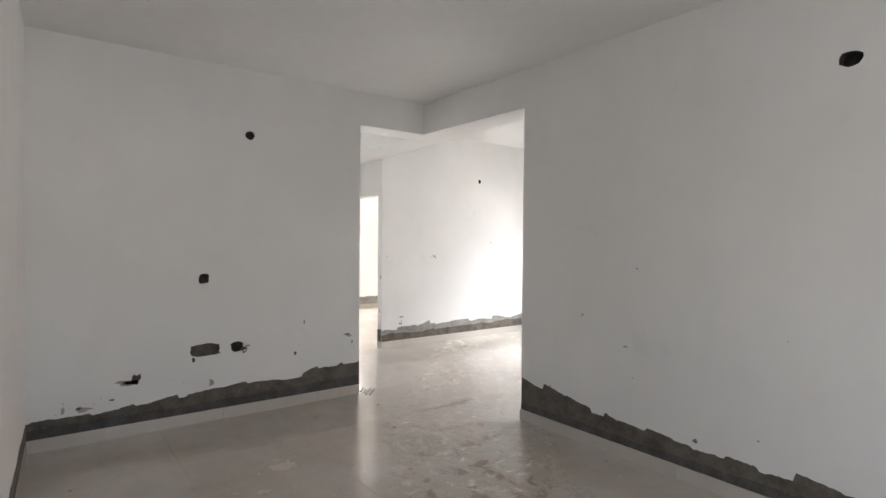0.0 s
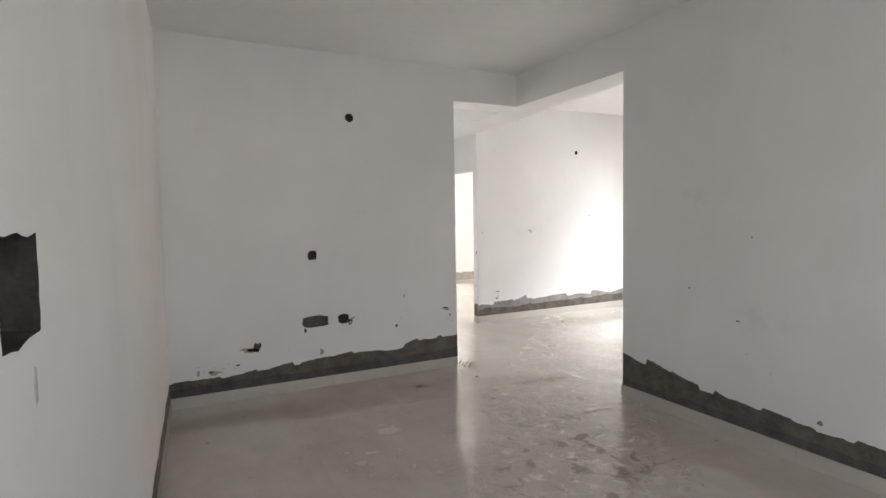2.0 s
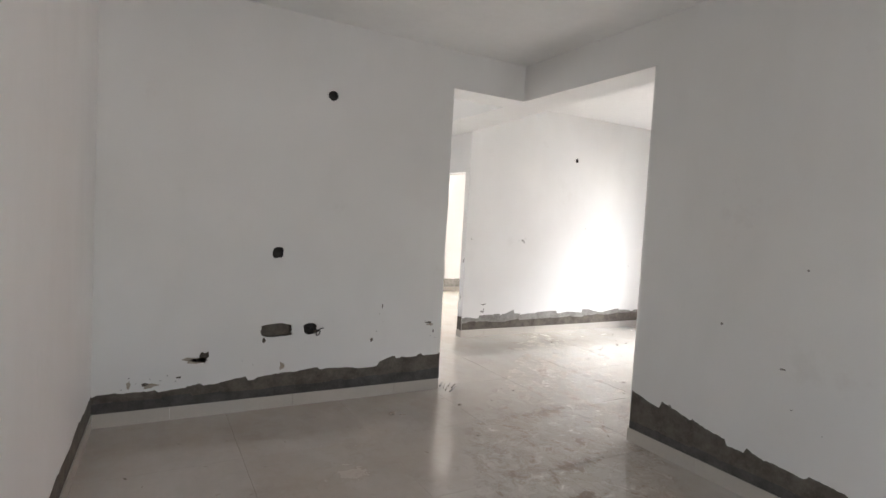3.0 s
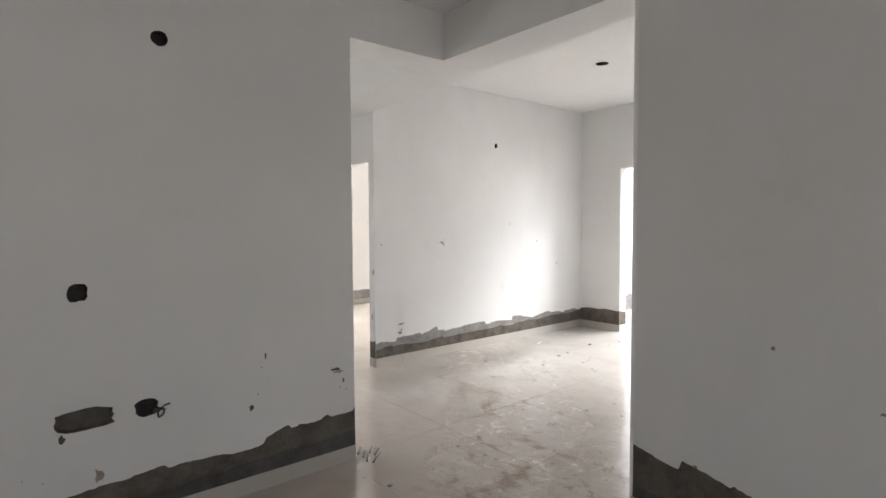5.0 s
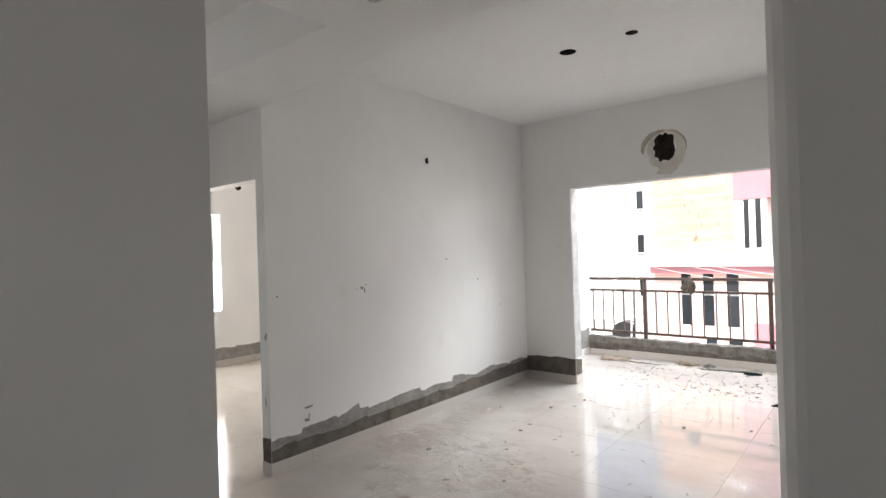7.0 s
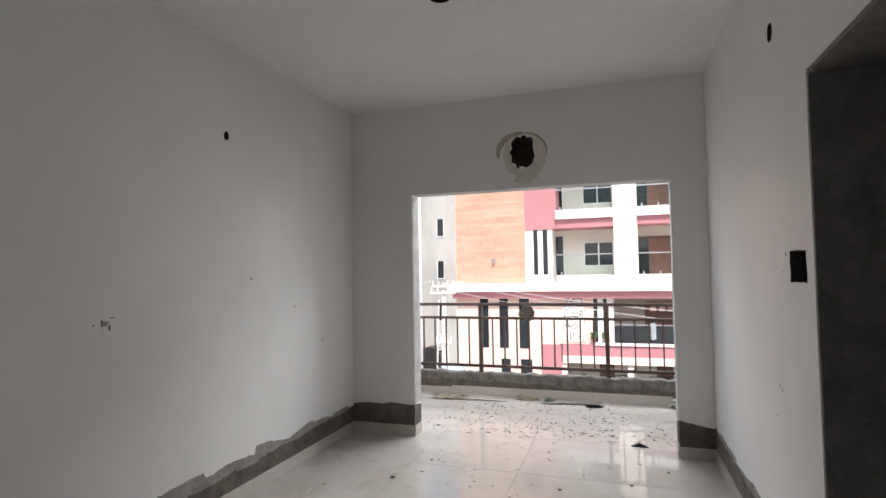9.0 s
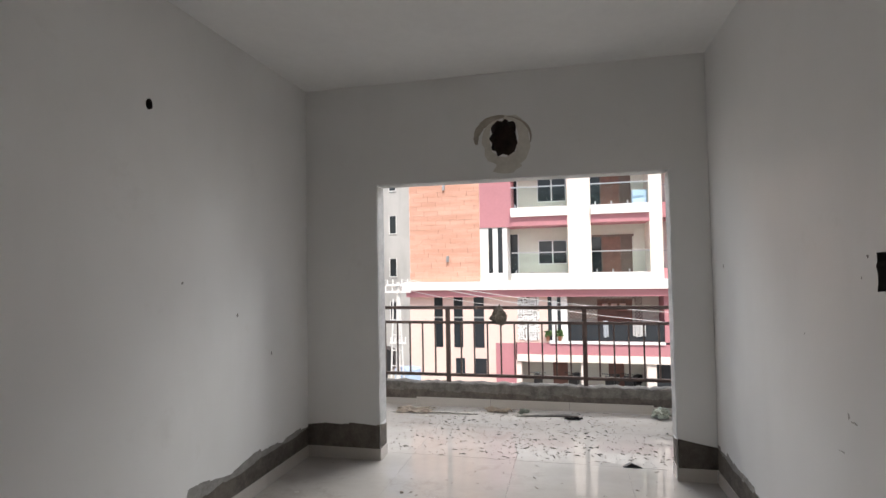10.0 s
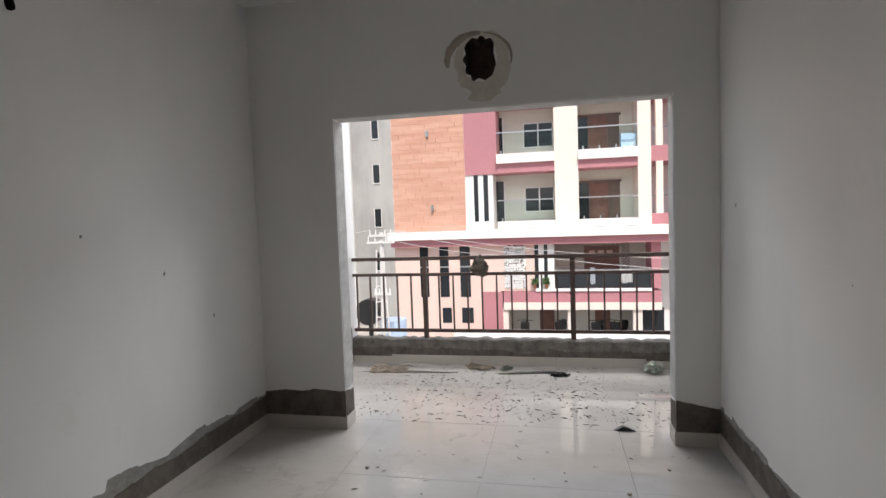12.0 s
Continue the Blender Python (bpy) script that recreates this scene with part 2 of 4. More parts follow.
def prism(bm, pts, push):
    """A solid from a flat outline, pushed along a way."""
    a = [bm.verts.new(p) for p in pts]
    b = [bm.verts.new(Vector(p) + Vector(push)) for p in pts]
    n = len(a)
    fs = [bm.faces.new(a), bm.faces.new(b[::-1])]
    for i in range(n):
        fs.append(bm.faces.new((a[i], b[i], b[(i + 1) % n], a[(i + 1) % n])))
    bmesh.ops.recalc_face_normals(bm, faces=bm.faces[:])
    return bm


def tube(bm, a, b, r, sides=8, r2=None):
    a, b = Vector(a), Vector(b)
    q = (b - a).to_track_quat("Z", "Y")
    rings = []
    for p, rad in ((a, r), (b, r if r2 is None else r2)):
        rings.append([bm.verts.new(p + q @ Vector((rad * math.cos(k * math.tau / sides), rad * math.sin(k * math.tau / sides), 0))) for k in range(sides)])
    for k in range(sides):
        bm.faces.new((rings[0][k], rings[0][(k + 1) % sides], rings[1][(k + 1) % sides], rings[1][k]))
    bm.faces.new(rings[0][::-1])
    bm.faces.new(rings[1])
    return bm


def mesh_of(name, bm, mat):
    me = bpy.data.meshes.new(name)
    bm.to_mesh(me)
    bm.free()
    me.materials.append(M[mat])
    return me


def part(name, bm, mat, parent=None, label=""):
    ob = new(name, mesh_of(name, bm, mat))
    if parent is not None:
        ob.parent = parent
    if label:
        tagged(ob, label=label)
    return ob


def structure(name, bm, mat, label, category):
    return tagged(part(name, bm, mat), label, category, kind="structure")


def thing(name, bm, mat, label, category, group=""):
    return tagged(part(name, bm, mat), label, category, group)


def holder(name, place, label, category, group="", kind=""):
    e = new(name)
    e.location = place
    return tagged(e, label, category, group, kind)


def under(parent, ob):
    """Hang a part under a thing without moving it."""
    ob.parent = parent
    ob.matrix_parent_inverse = Matrix.Translation(-Vector(parent.location))
    return ob


def cut(ob, cutters):
    """Cut openings and recesses through a wall for good."""
    for bm in cutters:
        me = bpy.data.meshes.new("cutter")
        bmesh.ops.recalc_face_normals(bm, faces=bm.faces[:])
        bm.to_mesh(me)
        bm.free()
        c = new("cutter", me)
        mod = ob.modifiers.new("cut", "BOOLEAN")
        mod.operation, mod.solver, mod.object = "DIFFERENCE", "EXACT", c
        bpy.context.view_layer.update()
        made = bpy.data.meshes.new_from_object(ob.evaluated_get(bpy.context.evaluated_depsgraph_get()))
        ob.modifiers.remove(mod)
        ob.data = made
        bpy.data.objects.remove(c)
    return ob


def ragged(cx, cz, w, h, rnd, n=16, rough=0.14, square=0.0):
    """A broken outline round a place on a wall."""
    out = []
    for k in range(n):
        a = k * math.tau / n
        c, s = math.cos(a), math.sin(a)
        m = max(abs(c), abs(s))
        f = (1 - square) + square / m
        r = f * (1 + rnd.uniform(-rough, rough))
        out.append((cx + c * r * w / 2, cz + s * r * h / 2))
    return out


class Face:
    """A wall's face: along it, up, and out of it."""

    def __init__(self, origin, along, out):
        self.o, self.a, self.n = Vector(origin), Vector(along).normalized(), Vector(out).normalized()

    def at(self, s, z, d=0.0):
        return self.o + self.a * s + Vector((0, 0, z)) + self.n * d


def recess(face, wall, outline, depth, lined="dark"):
    """A hole chased into a wall, with its rough lining."""
    bm = prism(bmesh.new(), [face.at(s, z, 0.03) for s, z in outline], face.n * -(depth + 0.03))
    cut(wall, [bm])
    bm = bmesh.new()
    f0 = [bm.verts.new(face.at(s, z, 0.0005)) for s, z in outline]
    cs, cz = sum(p[0] for p in outline) / len(outline), sum(p[1] for p in outline) / len(outline)
    f1 = [bm.verts.new(face.at(cs + (s - cs) * 0.93, cz + (z - cz) * 0.93, -depth * 0.9)) for s, z in outline]
    n = len(f0)
    for i in range(n):
        bm.faces.new((f0[i], f0[(i + 1) % n], f1[(i + 1) % n], f1[i]))
    bm.faces.new(f1)
    return part("chased_hole", bm, lined, wall, "rough hole chased into plaster")


def chip(face, wall, s, z, w, h, rnd, mat="dark"):
    bm = prism(bmesh.new(), [face.at(a, b, 0.0) for a, b in ragged(s, z, w, h, rnd, 9, 0.5)], face.n * 0.0015)
    return part("plaster_chip", bm, mat, wall)


def band(face, wall, s0, s1, heights, rnd, mat, d, z0=0.088, tooth=0.02, name="cement_band", step=0.016):
    """A strip of bare cement above the skirting, with a ragged upper edge."""
    bm = bmesh.new()
    n = max(4, int((s1 - s0) / step))
    prev, saw, rise, left = None, 0.0, 0.0, 0
    for i in range(n + 1):
        s = s0 + (s1 - s0) * i / n
        f = (s - s0) / (s1 - s0) * (len(heights) - 1)
        k = min(int(f), len(heights) - 2)
        h = heights[k] + (heights[k + 1] - heights[k]) * (f - k)
        if left <= 0:
            left, rise, saw = rnd.randint(2, 14), rnd.choice((0.0, 0.05, 0.12, -0.06)), rnd.uniform(-0.7, 0.6)
        left -= 1
        saw += rise
        z = h + tooth * saw + rnd.uniform(-0.15, 0.15) * tooth + 0.8 * tooth * noise.noise((s * 4, h * 10, d * 300))
        z = max(z, z0 + 0.02)
        col = [bm.verts.new(face.at(s, z0, d)), bm.verts.new(face.at(s, z, d)), bm.verts.new(face.at(s, z + 0.002, 0.0))]
        if prev:
            bm.faces.new((prev[0], col[0], col[1], prev[1]))
            bm.faces.new((prev[1], col[1], col[2], prev[2]))
        prev = col
    return part(name, bm, mat, wall, "bare cement strip with ragged edge")


# ---- the flat: walls ----
TOP, LOW = 2.94, 2.83
W, E_, A_, N_ = 0.457, 3.65, 5.476, 7.15      # west and east of the dining space, its north wall, north of the living room
LEAN = 0.035                                  # the west wall runs a little askew
BT = 0.15                                     # thickness of the balcony wall
BX = 7.54                                     # inner face of the balcony wall

wall_west = structure("wall_west", prism(bmesh.new(), [(x, y, -0.05) for x, y in ((0.0, -1.4), (W - LEAN * (A_ + 1.4), -1.4), (W, A_), (W, 8.4), (0.0, 8.4))], (0, 0, TOP + 0.05)), "putty", "white putty finished wall with a chased box hole", "wall")
wall_south = structure("wall_south", boxes((0.2, -1.4, -0.05, E_, -1.2, TOP)), "putty", "white putty finished wall with an added, unseen window opening", "wall")
# opening added for the dining fill lamp
cut(wall_south, [boxes((1.2, -1.6, 0.9, 2.6, -1.0, 2.1))])
wall_north = structure("wall_north", boxes((W, A_, -0.05, 2.935, A_ + 0.2, LOW + 0.05)), "putty", "white putty wall with holes and bare cement foot", "wall")
wall_east = structure("wall_east", prism(bmesh.new(), [(x, y, -0.05) for x, y in ((E_, -1.4), (3.85, -1.4), (3.85, 3.85), (9.37, 3.92), (9.37, 4.06), (BX + BT, 4.06), (BX + BT, 4.1352), (BX, 4.135), (3.76, 4.12), (3.70, 4.098), (3.665, 4.07), (E_, 4.045))], (0, 0, TOP + 0.1)),
                      "putty", "white putty corner wall with a dark doorway", "wall")
cut(wall_east, [boxes((4.2, 3.6, -0.1, 5.28, 4.4, 2.15))])
wall_living = structure("wall_living", boxes((4.16, N_, -0.05, 9.37, N_ + 0.1, TOP + 0.05)), "putty", "white putty living room wall with small scuffs", "wall")
wall_bedroom = structure("wall_bedroom_west", boxes((4.16, N_ + 0.1, -0.05, 4.28, 11.0, TOP + 0.05)), "putty", "white wall with a bedroom door opening", "wall")
cut(wall_bedroom, [boxes((4.0, N_ + 0.09, -0.1, 4.4, 8.15, 2.04))])
wall_bed_n = structure("wall_bedroom_north", boxes((4.11, 11.0, -0.05, 7.8, 11.2, TOP + 0.05)), "putty", "white bedroom wall with a window opening", "wall")
cut(wall_bed_n, [boxes((4.8, 10.8, 0.77, 5.86, 11.4, 2.1))])
structure("wall_bedroom_east", boxes((7.6, N_ + 0.1, -0.05, 7.8, 11.0, TOP + 0.05)), "putty", "plain white bedroom wall", "wall")
wall_corridor = structure("wall_corridor", boxes((W, 8.4, -0.05, 4.16, 8.55, TOP)), "putty", "plain white corridor wall with an added, unseen window opening", "wall")
# unseen opening, made only for the corridor fill lamp
cut(wall_corridor, [boxes((1.2, 8.3, 0.85, 2.4, 8.7, 2.15))])
# unseen block for the storeys above, added to keep sun off the balcony
structure("upper_storey", boxes((0.0, -1.4, 3.08, BX + BT, 11.2, 6.2)), "white", "plain white unseen block for upper storeys, added to stop sunlight", "wall")
wall_balcony = structure("wall_balcony", boxes((BX, 4.137, -0.05, BX + BT, N_, TOP + 0.05)), "putty", "white wall with wide balcony opening and broken hole", "wall")
cut(wall_balcony, [boxes((BX - 0.2, 4.39, -0.1, BX + 0.5, 6.545, 2.14))])
structure("beam_dining", boxes((2.935, A_, 2.52, E_, A_ + 0.31, LOW + 0.05)), "putty", "white plastered ceiling beam over the opening", "beam")
structure("beam_living", prism(bmesh.new(), [(x, y, 2.52) for x, y in ((E_, 4.0455), (3.665, 4.0705), (3.70, 4.0985), (3.76, 4.1205), (3.93, 4.1215), (4.158, N_), (4.158, 8.4), (E_, 8.4))], (0, 0, TOP + 0.04 - 2.52)), "putty", "white plastered ceiling beam beside the living room", "beam")
structure("ceiling_dining", boxes((0.1, -1.3, LOW, E_ + 0.001, A_ + 0.1, LOW + 0.1)), "ceiling", "white painted dining ceiling", "ceiling")
structure("ceiling_corridor", boxes((W - 0.1, A_ + 0.1, LOW + 0.002, E_ + 0.001, 8.5, LOW + 0.1)), "ceiling", "white painted corridor ceiling", "ceiling")
ceiling = structure("ceiling_living", boxes((E_ + 0.002, 3.9, TOP, BX + 0.1, N_ + 0.05, TOP + 0.12)), "ceiling", "white living room ceiling with lamp holes", "ceiling")
structure("ceiling_bedroom", boxes((4.15, N_ + 0.06, TOP, 7.7, 11.1, TOP + 0.1)), "ceiling", "plain white bedroom ceiling", "ceiling")

# lobby beyond the doorway; the unlit room's darkness is put into its colour
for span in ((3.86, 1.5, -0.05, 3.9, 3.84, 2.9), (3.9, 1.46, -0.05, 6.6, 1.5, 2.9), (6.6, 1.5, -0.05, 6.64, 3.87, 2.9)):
    structure("wall_lobby", boxes(span), "lobby", "bare plaster lobby wall, the dark room's shade in its colour", "wall")
structure("ceiling_lobby", boxes((3.86, 1.46, 2.86, 6.64, 3.86, 2.95)), "lobby", "bare lobby ceiling, the dark room's shade in its colour", "ceiling")
structure("floor_lobby", boxes((3.86, 1.46, -0.05, 6.64, 3.86, -0.008)), "lobby", "unfinished lobby floor, the dark room's shade in its colour", "floor")
door_1 = holder("door_1", (4.74, 3.98, 0), "unfinished doorway with grey lining darkened for the reveal's shade", "doorway", kind="structure")
# lining of the reveal, its shadow put into the dark colour
under(door_1, part("jamb", boxes((5.268, 3.862, 0, 5.283, 4.122, 2.15)), "frame"))
under(door_1, part("jamb", boxes((4.197, 3.852, 0, 4.212, 4.118, 2.15)), "frame"))
under(door_1, part("lintel", boxes((4.212, 3.856, 2.132, 5.268, 4.119, 2.153)), "frame"))

# faces of the walls, to place what is on them
rnd = random.Random(4)
F_north = Face((0, A_, 0), (1, 0, 0), (0, -1, 0))
F_east = Face((E_, 0, 0), (0, 1, 0), (-1, 0, 0))
F_west = Face((W - LEAN * A_, 0, 0), (LEAN, 1, 0), (1, -LEAN, 0))
F_living = Face((0, N_, 0), (1, 0, 0), (0, -1, 0))
F_pier = Face((4.16, 0, 0), (0, 1, 0), (-1, 0, 0))
F_bal = Face((BX, 0, 0), (0, 1, 0), (-1, 0, 0))
SLOPE = (4.135 - 4.12) / (BX - 3.76)
F_south = Face((E_, 4.12 - 0.11 * SLOPE, 0), (1, SLOPE, 0), (-SLOPE, 1, 0))
F_bedn = Face((0, 11.0, 0), (1, 0, 0), (0, -1, 0))

# ---- holes ----
recess(F_north, wall_north, ragged(1.92, 2.295, 0.075, 0.075, rnd, 14, 0.08), 0.06)
recess(F_north, wall_north, ragged(1.565, 1.13, 0.075, 0.075, rnd, 14, 0.10, 0.6), 0.05)
recess(F_north, wall_north, ragged(1.58, 0.567, 0.215, 0.095, rnd, 20, 0.10, 0.8), 0.045, "band")
recess(F_north, wall_north, ragged(1.82, 0.567, 0.10, 0.085, rnd, 14, 0.12, 0.5), 0.06)
recess(F_east, wall_east, ragged(1.884, 2.337, 0.10, 0.08, rnd, 14, 0.10), 0.06)
recess(F_west, wall_west, ragged(1.916, 1.337, 0.19, 0.155, rnd, 24, 0.05, 0.95), 0.06)
recess(F_living, wall_living, ragged(5.86, 2.34, 0.05, 0.06, rnd, 12, 0.12), 0.05)
recess(F_south, wall_east, ragged(5.46 - E_, 1.443, 0.20, 0.125, rnd, 24, 0.05, 0.95), 0.06)
recess(F_south, wall_east, ragged(5.71 - E_, 2.465, 0.075, 0.085, rnd, 12, 0.10), 0.05)
recess(F_bedn, wall_bed_n, ragged(6.15, 2.5, 0.09, 0.09, rnd, 12, 0.1), 0.05)
recess(F_bal, wall_balcony, ragged(5.535, 2.445, 0.205, 0.28, rnd, 22, 0.13, 0.15), 0.15, "brick")
ring_o = ragged(5.515, 2.415, 0.36, 0.40, rnd, 26, 0.07)
ring_i = ragged(5.535, 2.445, 0.215, 0.29, rnd, 26, 0.05, 0.15)
bm = bmesh.new()
vo = [bm.verts.new(F_bal.at(s, z, 0.002)) for s, z in ring_o]
vi = [bm.verts.new(F_bal.at(s, z, 0.003)) for s, z in ring_i]
for k in range(26):
    bm.faces.new((vo[k], vo[(k + 1) % 26], vi[(k + 1) % 26], vi[k]))
part("plaster_patch", bm, "patch", wall_balcony, "pale mortar ring round the broken hole")


def arc(a0, a1, rw, rh, wide, name, mat, label):
    """A trowelled sweep of mortar round the broken hole."""
    bm, prev = bmesh.new(), None
    for k in range(25):
        a = radians(a0 + (a1 - a0) * k / 24)
        w = wide * math.sin(math.pi * (0.12 + 0.76 * k / 24)) * rnd.uniform(0.85, 1.15)
        c, s = math.cos(a), math.sin(a)
        col = [bm.verts.new(F_bal.at(5.535 + c * (rw + d), 2.44 + s * (rh + d), o)) for d, o in ((-w / 2, 0.0012), (0, 0.006), (w / 2, 0.0012))]
        if prev:
            for i in (0, 1):
                bm.faces.new((prev[i], col[i], col[i + 1], prev[i + 1]))
        prev = col
    return part(name, bm, mat, wall_balcony, label)


arc(-12, 92, 0.21, 0.165, 0.055, "mortar_sweep", "mortar", "darker tan trowelled mortar sweep")
arc(98, 195, 0.20, 0.165, 0.02, "mortar_sweep", "mortar", "thin tan mortar line")
bm = prism(bmesh.new(), [F_bal.at(s, z, 0) for s, z in ragged(5.52, 2.225, 0.20, 0.10, rnd, 12, 0.2)], F_bal.n * 0.0015)
part("plaster_patch", bm, "patch", wall_balcony)
# lamp holes in the ceiling
for hx, hy, hr in ((5.785, 5.667, 0.062), (5.762, 5.183, 0.043)):
    bm = bmesh.new()
    tube(bm, (hx, hy, TOP - 0.05), (hx, hy, TOP + 0.08), hr, 14)
    cut(ceiling, [bm])
    bm = bmesh.new()
    tube(bm, (hx, hy, TOP + 0.0005), (hx, hy, TOP + 0.07), hr - 0.001, 14)
    bmesh.ops.delete(bm, geom=[f for f in bm.faces if f.normal.z < -0.9 or (len(f.verts) > 4 and f.calc_center_median().z < TOP + 0.02)], context="FACES")
    part("lamp_hole", bm, "dark", ceiling, "round lamp box hole")

# scuffs and chips in the putty
for s, z, w, h in ((1.10, 0.41, 0.05, 0.07), (1.06, 0.385, 0.09, 0.025), (2.31, 0.45, 0.018, 0.04), (2.81, 0.57, 0.05, 0.02), (2.39, 0.72, 0.008, 0.03), (2.86, 0.50, 0.012, 0.03), (1.86, 0.545, 0.06, 0.03), (1.49, 0.50, 0.02, 0.03), (0.75, 0.25, 0.04, 0.02), (0.95, 0.28, 0.03, 0.015)):
    chip(F_north, wall_north, s, z, w, h, rnd, "band")
for s, z, w, h in ((5.02, 1.226, 0.05, 0.022), (5.045, 1.205, 0.012, 0.03), (4.96, 1.22, 0.012, 0.008), (5.06, 1.25, 0.02, 0.008), (4.24, 1.22, 0.012, 0.01), (4.47, 0.40, 0.07, 0.016), (4.46, 0.31, 0.06, 0.018), (4.475, 0.335, 0.015, 0.03), (6.1, 1.42, 0.015, 0.015), (6.6, 1.2, 0.012, 0.02), (7.0, 0.9, 0.012, 0.02)):
    chip(F_living, wall_living, s, z, w, h, rnd, "smear")
for s, z, w, h in ((5.74, 0.91, 0.045, 0.007), (5.78, 0.925, 0.008, 0.02), (5.84, 0.78, 0.05, 0.004), (7.27, 1.46, 0.02, 0.02), (6.0, 0.33, 0.02, 0.06)):
    chip(F_south, wall_east, s - E_, z, w, h, rnd, "scuff")
for s, z, w, h in ((7.28, 0.95, 0.02, 0.05), (7.30, 0.5, 0.015, 0.06)):
    chip(F_pier, wall_living, s - 0.1, z, w, h, rnd, "smear")
for s, z, w, h in ((3.45, 0.92, 0.02, 0.015), (3.1, 0.75, 0.025, 0.012), (2.62, 0.265, 0.03, 0.03), (3.75, 0.335, 0.02, 0.03)):
    chip(F_east, wall_east, s, z, w, h, rnd, "smear")

for s, z, w, h in ((1.96, 1.19, 0.012, 0.06),):
    chip(F_west, wall_west, s, z, w, h, rnd, "scuff")
for s, z in ((0.62, 0.23), (0.70, 0.262), (0.78, 0.285), (0.84, 0.27), (0.88, 0.30), (0.93, 0.255), (0.66, 0.30), (2.35, 0.52), (2.40, 0.60), (2.37, 0.66), (2.84, 0.46), (2.78, 0.585), (2.88, 0.44), (1.35, 0.36), (1.42, 0.33)):
    chip(F_north, wall_north, s, z, rnd.uniform(0.004, 0.011), rnd.uniform(0.004, 0.009), rnd, "smear")
for k in range(5):
    chip(F_south, wall_east, rnd.uniform(1.75, 3.8), rnd.uniform(0.27, 1.6), rnd.uniform(0.003, 0.008), rnd.uniform(0.003, 0.010), rnd, "smear")
for k in range(7):
    chip(F_east, wall_east, rnd.uniform(1.2, 3.95), rnd.uniform(0.3, 1.3), rnd.uniform(0.004, 0.012), rnd.uniform(0.004, 0.010), rnd, "smear")

# brown scrapes, and a stub of cable in the small hole
for s, z, w, h in ((1.04, 0.39, 0.13, 0.035), (0.78, 0.24, 0.10, 0.03), (0.66, 0.26, 0.03, 0.05), (1.62, 0.30, 0.035, 0.06), (2.83, 0.555, 0.05, 0.02)):
    chip(F_north, wall_north, s, z, w, h, rnd, "mortar")
bm = bmesh.new()
loop = [F_north.at(1.83 + ds, 0.56 + dz, d) for ds, dz, d in ((0, 0, -0.03), (0.035, 0.0, 0.012), (0.06, -0.012, 0.02), (0.055, -0.035, 0.02), (0.035, -0.045, 0.018), (0.03, -0.02, 0.02), (0.06, 0.008, 0.022), (0.085, 0.012, 0.02))]
for p, q in zip(loop, loop[1:]):
    tube(bm, p, q, 0.004, 6)
part("cable_stub", bm, "black", wall_north, "short curled black cable stub")

# ---- bare cement above the skirting ----
band(F_north, wall_north, W, 2.935, (0.20, 0.205, 0.21, 0.235, 0.25, 0.255, 0.29, 0.325), rnd, "band", 0.002, tooth=0.02)
band(F_north, wall_north, W, 2.935, (0.15, 0.15, 0.15, 0.15, 0.15, 0.16, 0.17, 0.17), rnd, "strip", 0.004, tooth=0.008)
band(F_east, wall_east, -1.2, 4.05, (0.25, 0.26, 0.25, 0.26, 0.27, 0.245, 0.215, 0.225, 0.225, 0.215, 0.235, 0.295, 0.335), rnd, "band", 0.002, tooth=0.02)
band(F_east, wall_east, -1.2, 4.05, (0.14, 0.15, 0.14, 0.15, 0.14, 0.14, 0.14), rnd, "strip", 0.004, tooth=0.008)
band(F_west, wall_west, -1.2, A_, (0.19, 0.2, 0.19, 0.2), rnd, "band", 0.003, tooth=0.012)
band(F_living, wall_living, 4.16, BX, (0.26, 0.255, 0.265, 0.25, 0.26, 0.25, 0.245, 0.25), rnd, "smear", 0.002, tooth=0.03)
band(F_living, wall_living, 4.16, BX, (0.18, 0.175, 0.185, 0.18, 0.19, 0.20, 0.21, 0.23), rnd, "band", 0.004, tooth=0.012)
band(F_pier, wall_living, N_, N_ + 0.1, (0.25, 0.24), rnd, "band", 0.003)
band(F_bal, wall_balcony, 6.545, N_, (0.27, 0.25), rnd, "band", 0.004, tooth=0.01)
band(F_bal, wall_balcony, 4.137, 4.39, (0.24, 0.28), rnd, "band", 0.004, tooth=0.01)
band(F_south, wall_east, 5.28 - E_, BX - E_, (0.25, 0.24, 0.24, 0.25, 0.25), rnd, "smear", 0.002, tooth=0.022)
band(F_south, wall_east, 5.28 - E_, BX - E_, (0.20, 0.20, 0.21, 0.21, 0.22), rnd, "band", 0.004, tooth=0.012)
band(F_bedn, wall_bed_n, 4.26, 7.6, (0.24, 0.25, 0.24), rnd, "smear", 0.003)
J_n = Face((0, 6.545, 0), (1, 0, 0), (0, -1, 0))
J_s = Face((0, 4.39, 0), (1, 0, 0), (0, 1, 0))
band(J_n, wall_balcony, BX, BX + BT, (0.27, 0.24), rnd, "band", 0.003, tooth=0.01)
band(J_s, wall_balcony, BX, BX + BT, (0.28, 0.25), rnd, "band", 0.003, tooth=0.01)

B_n = Face((0, N_, 0), (1, 0, 0), (0, -1, 0))
B_s = Face((0, 4.06, 0), (1, 0, 0), (0, 1, 0))
band(B_n, wall_living, BX + BT, 9.222, (0.30, 0.33, 0.30, 0.36), rnd, "smear", 0.003)
band(B_s, wall_east, BX + BT, 9.222, (0.30, 0.32, 0.33), rnd, "smear", 0.005)

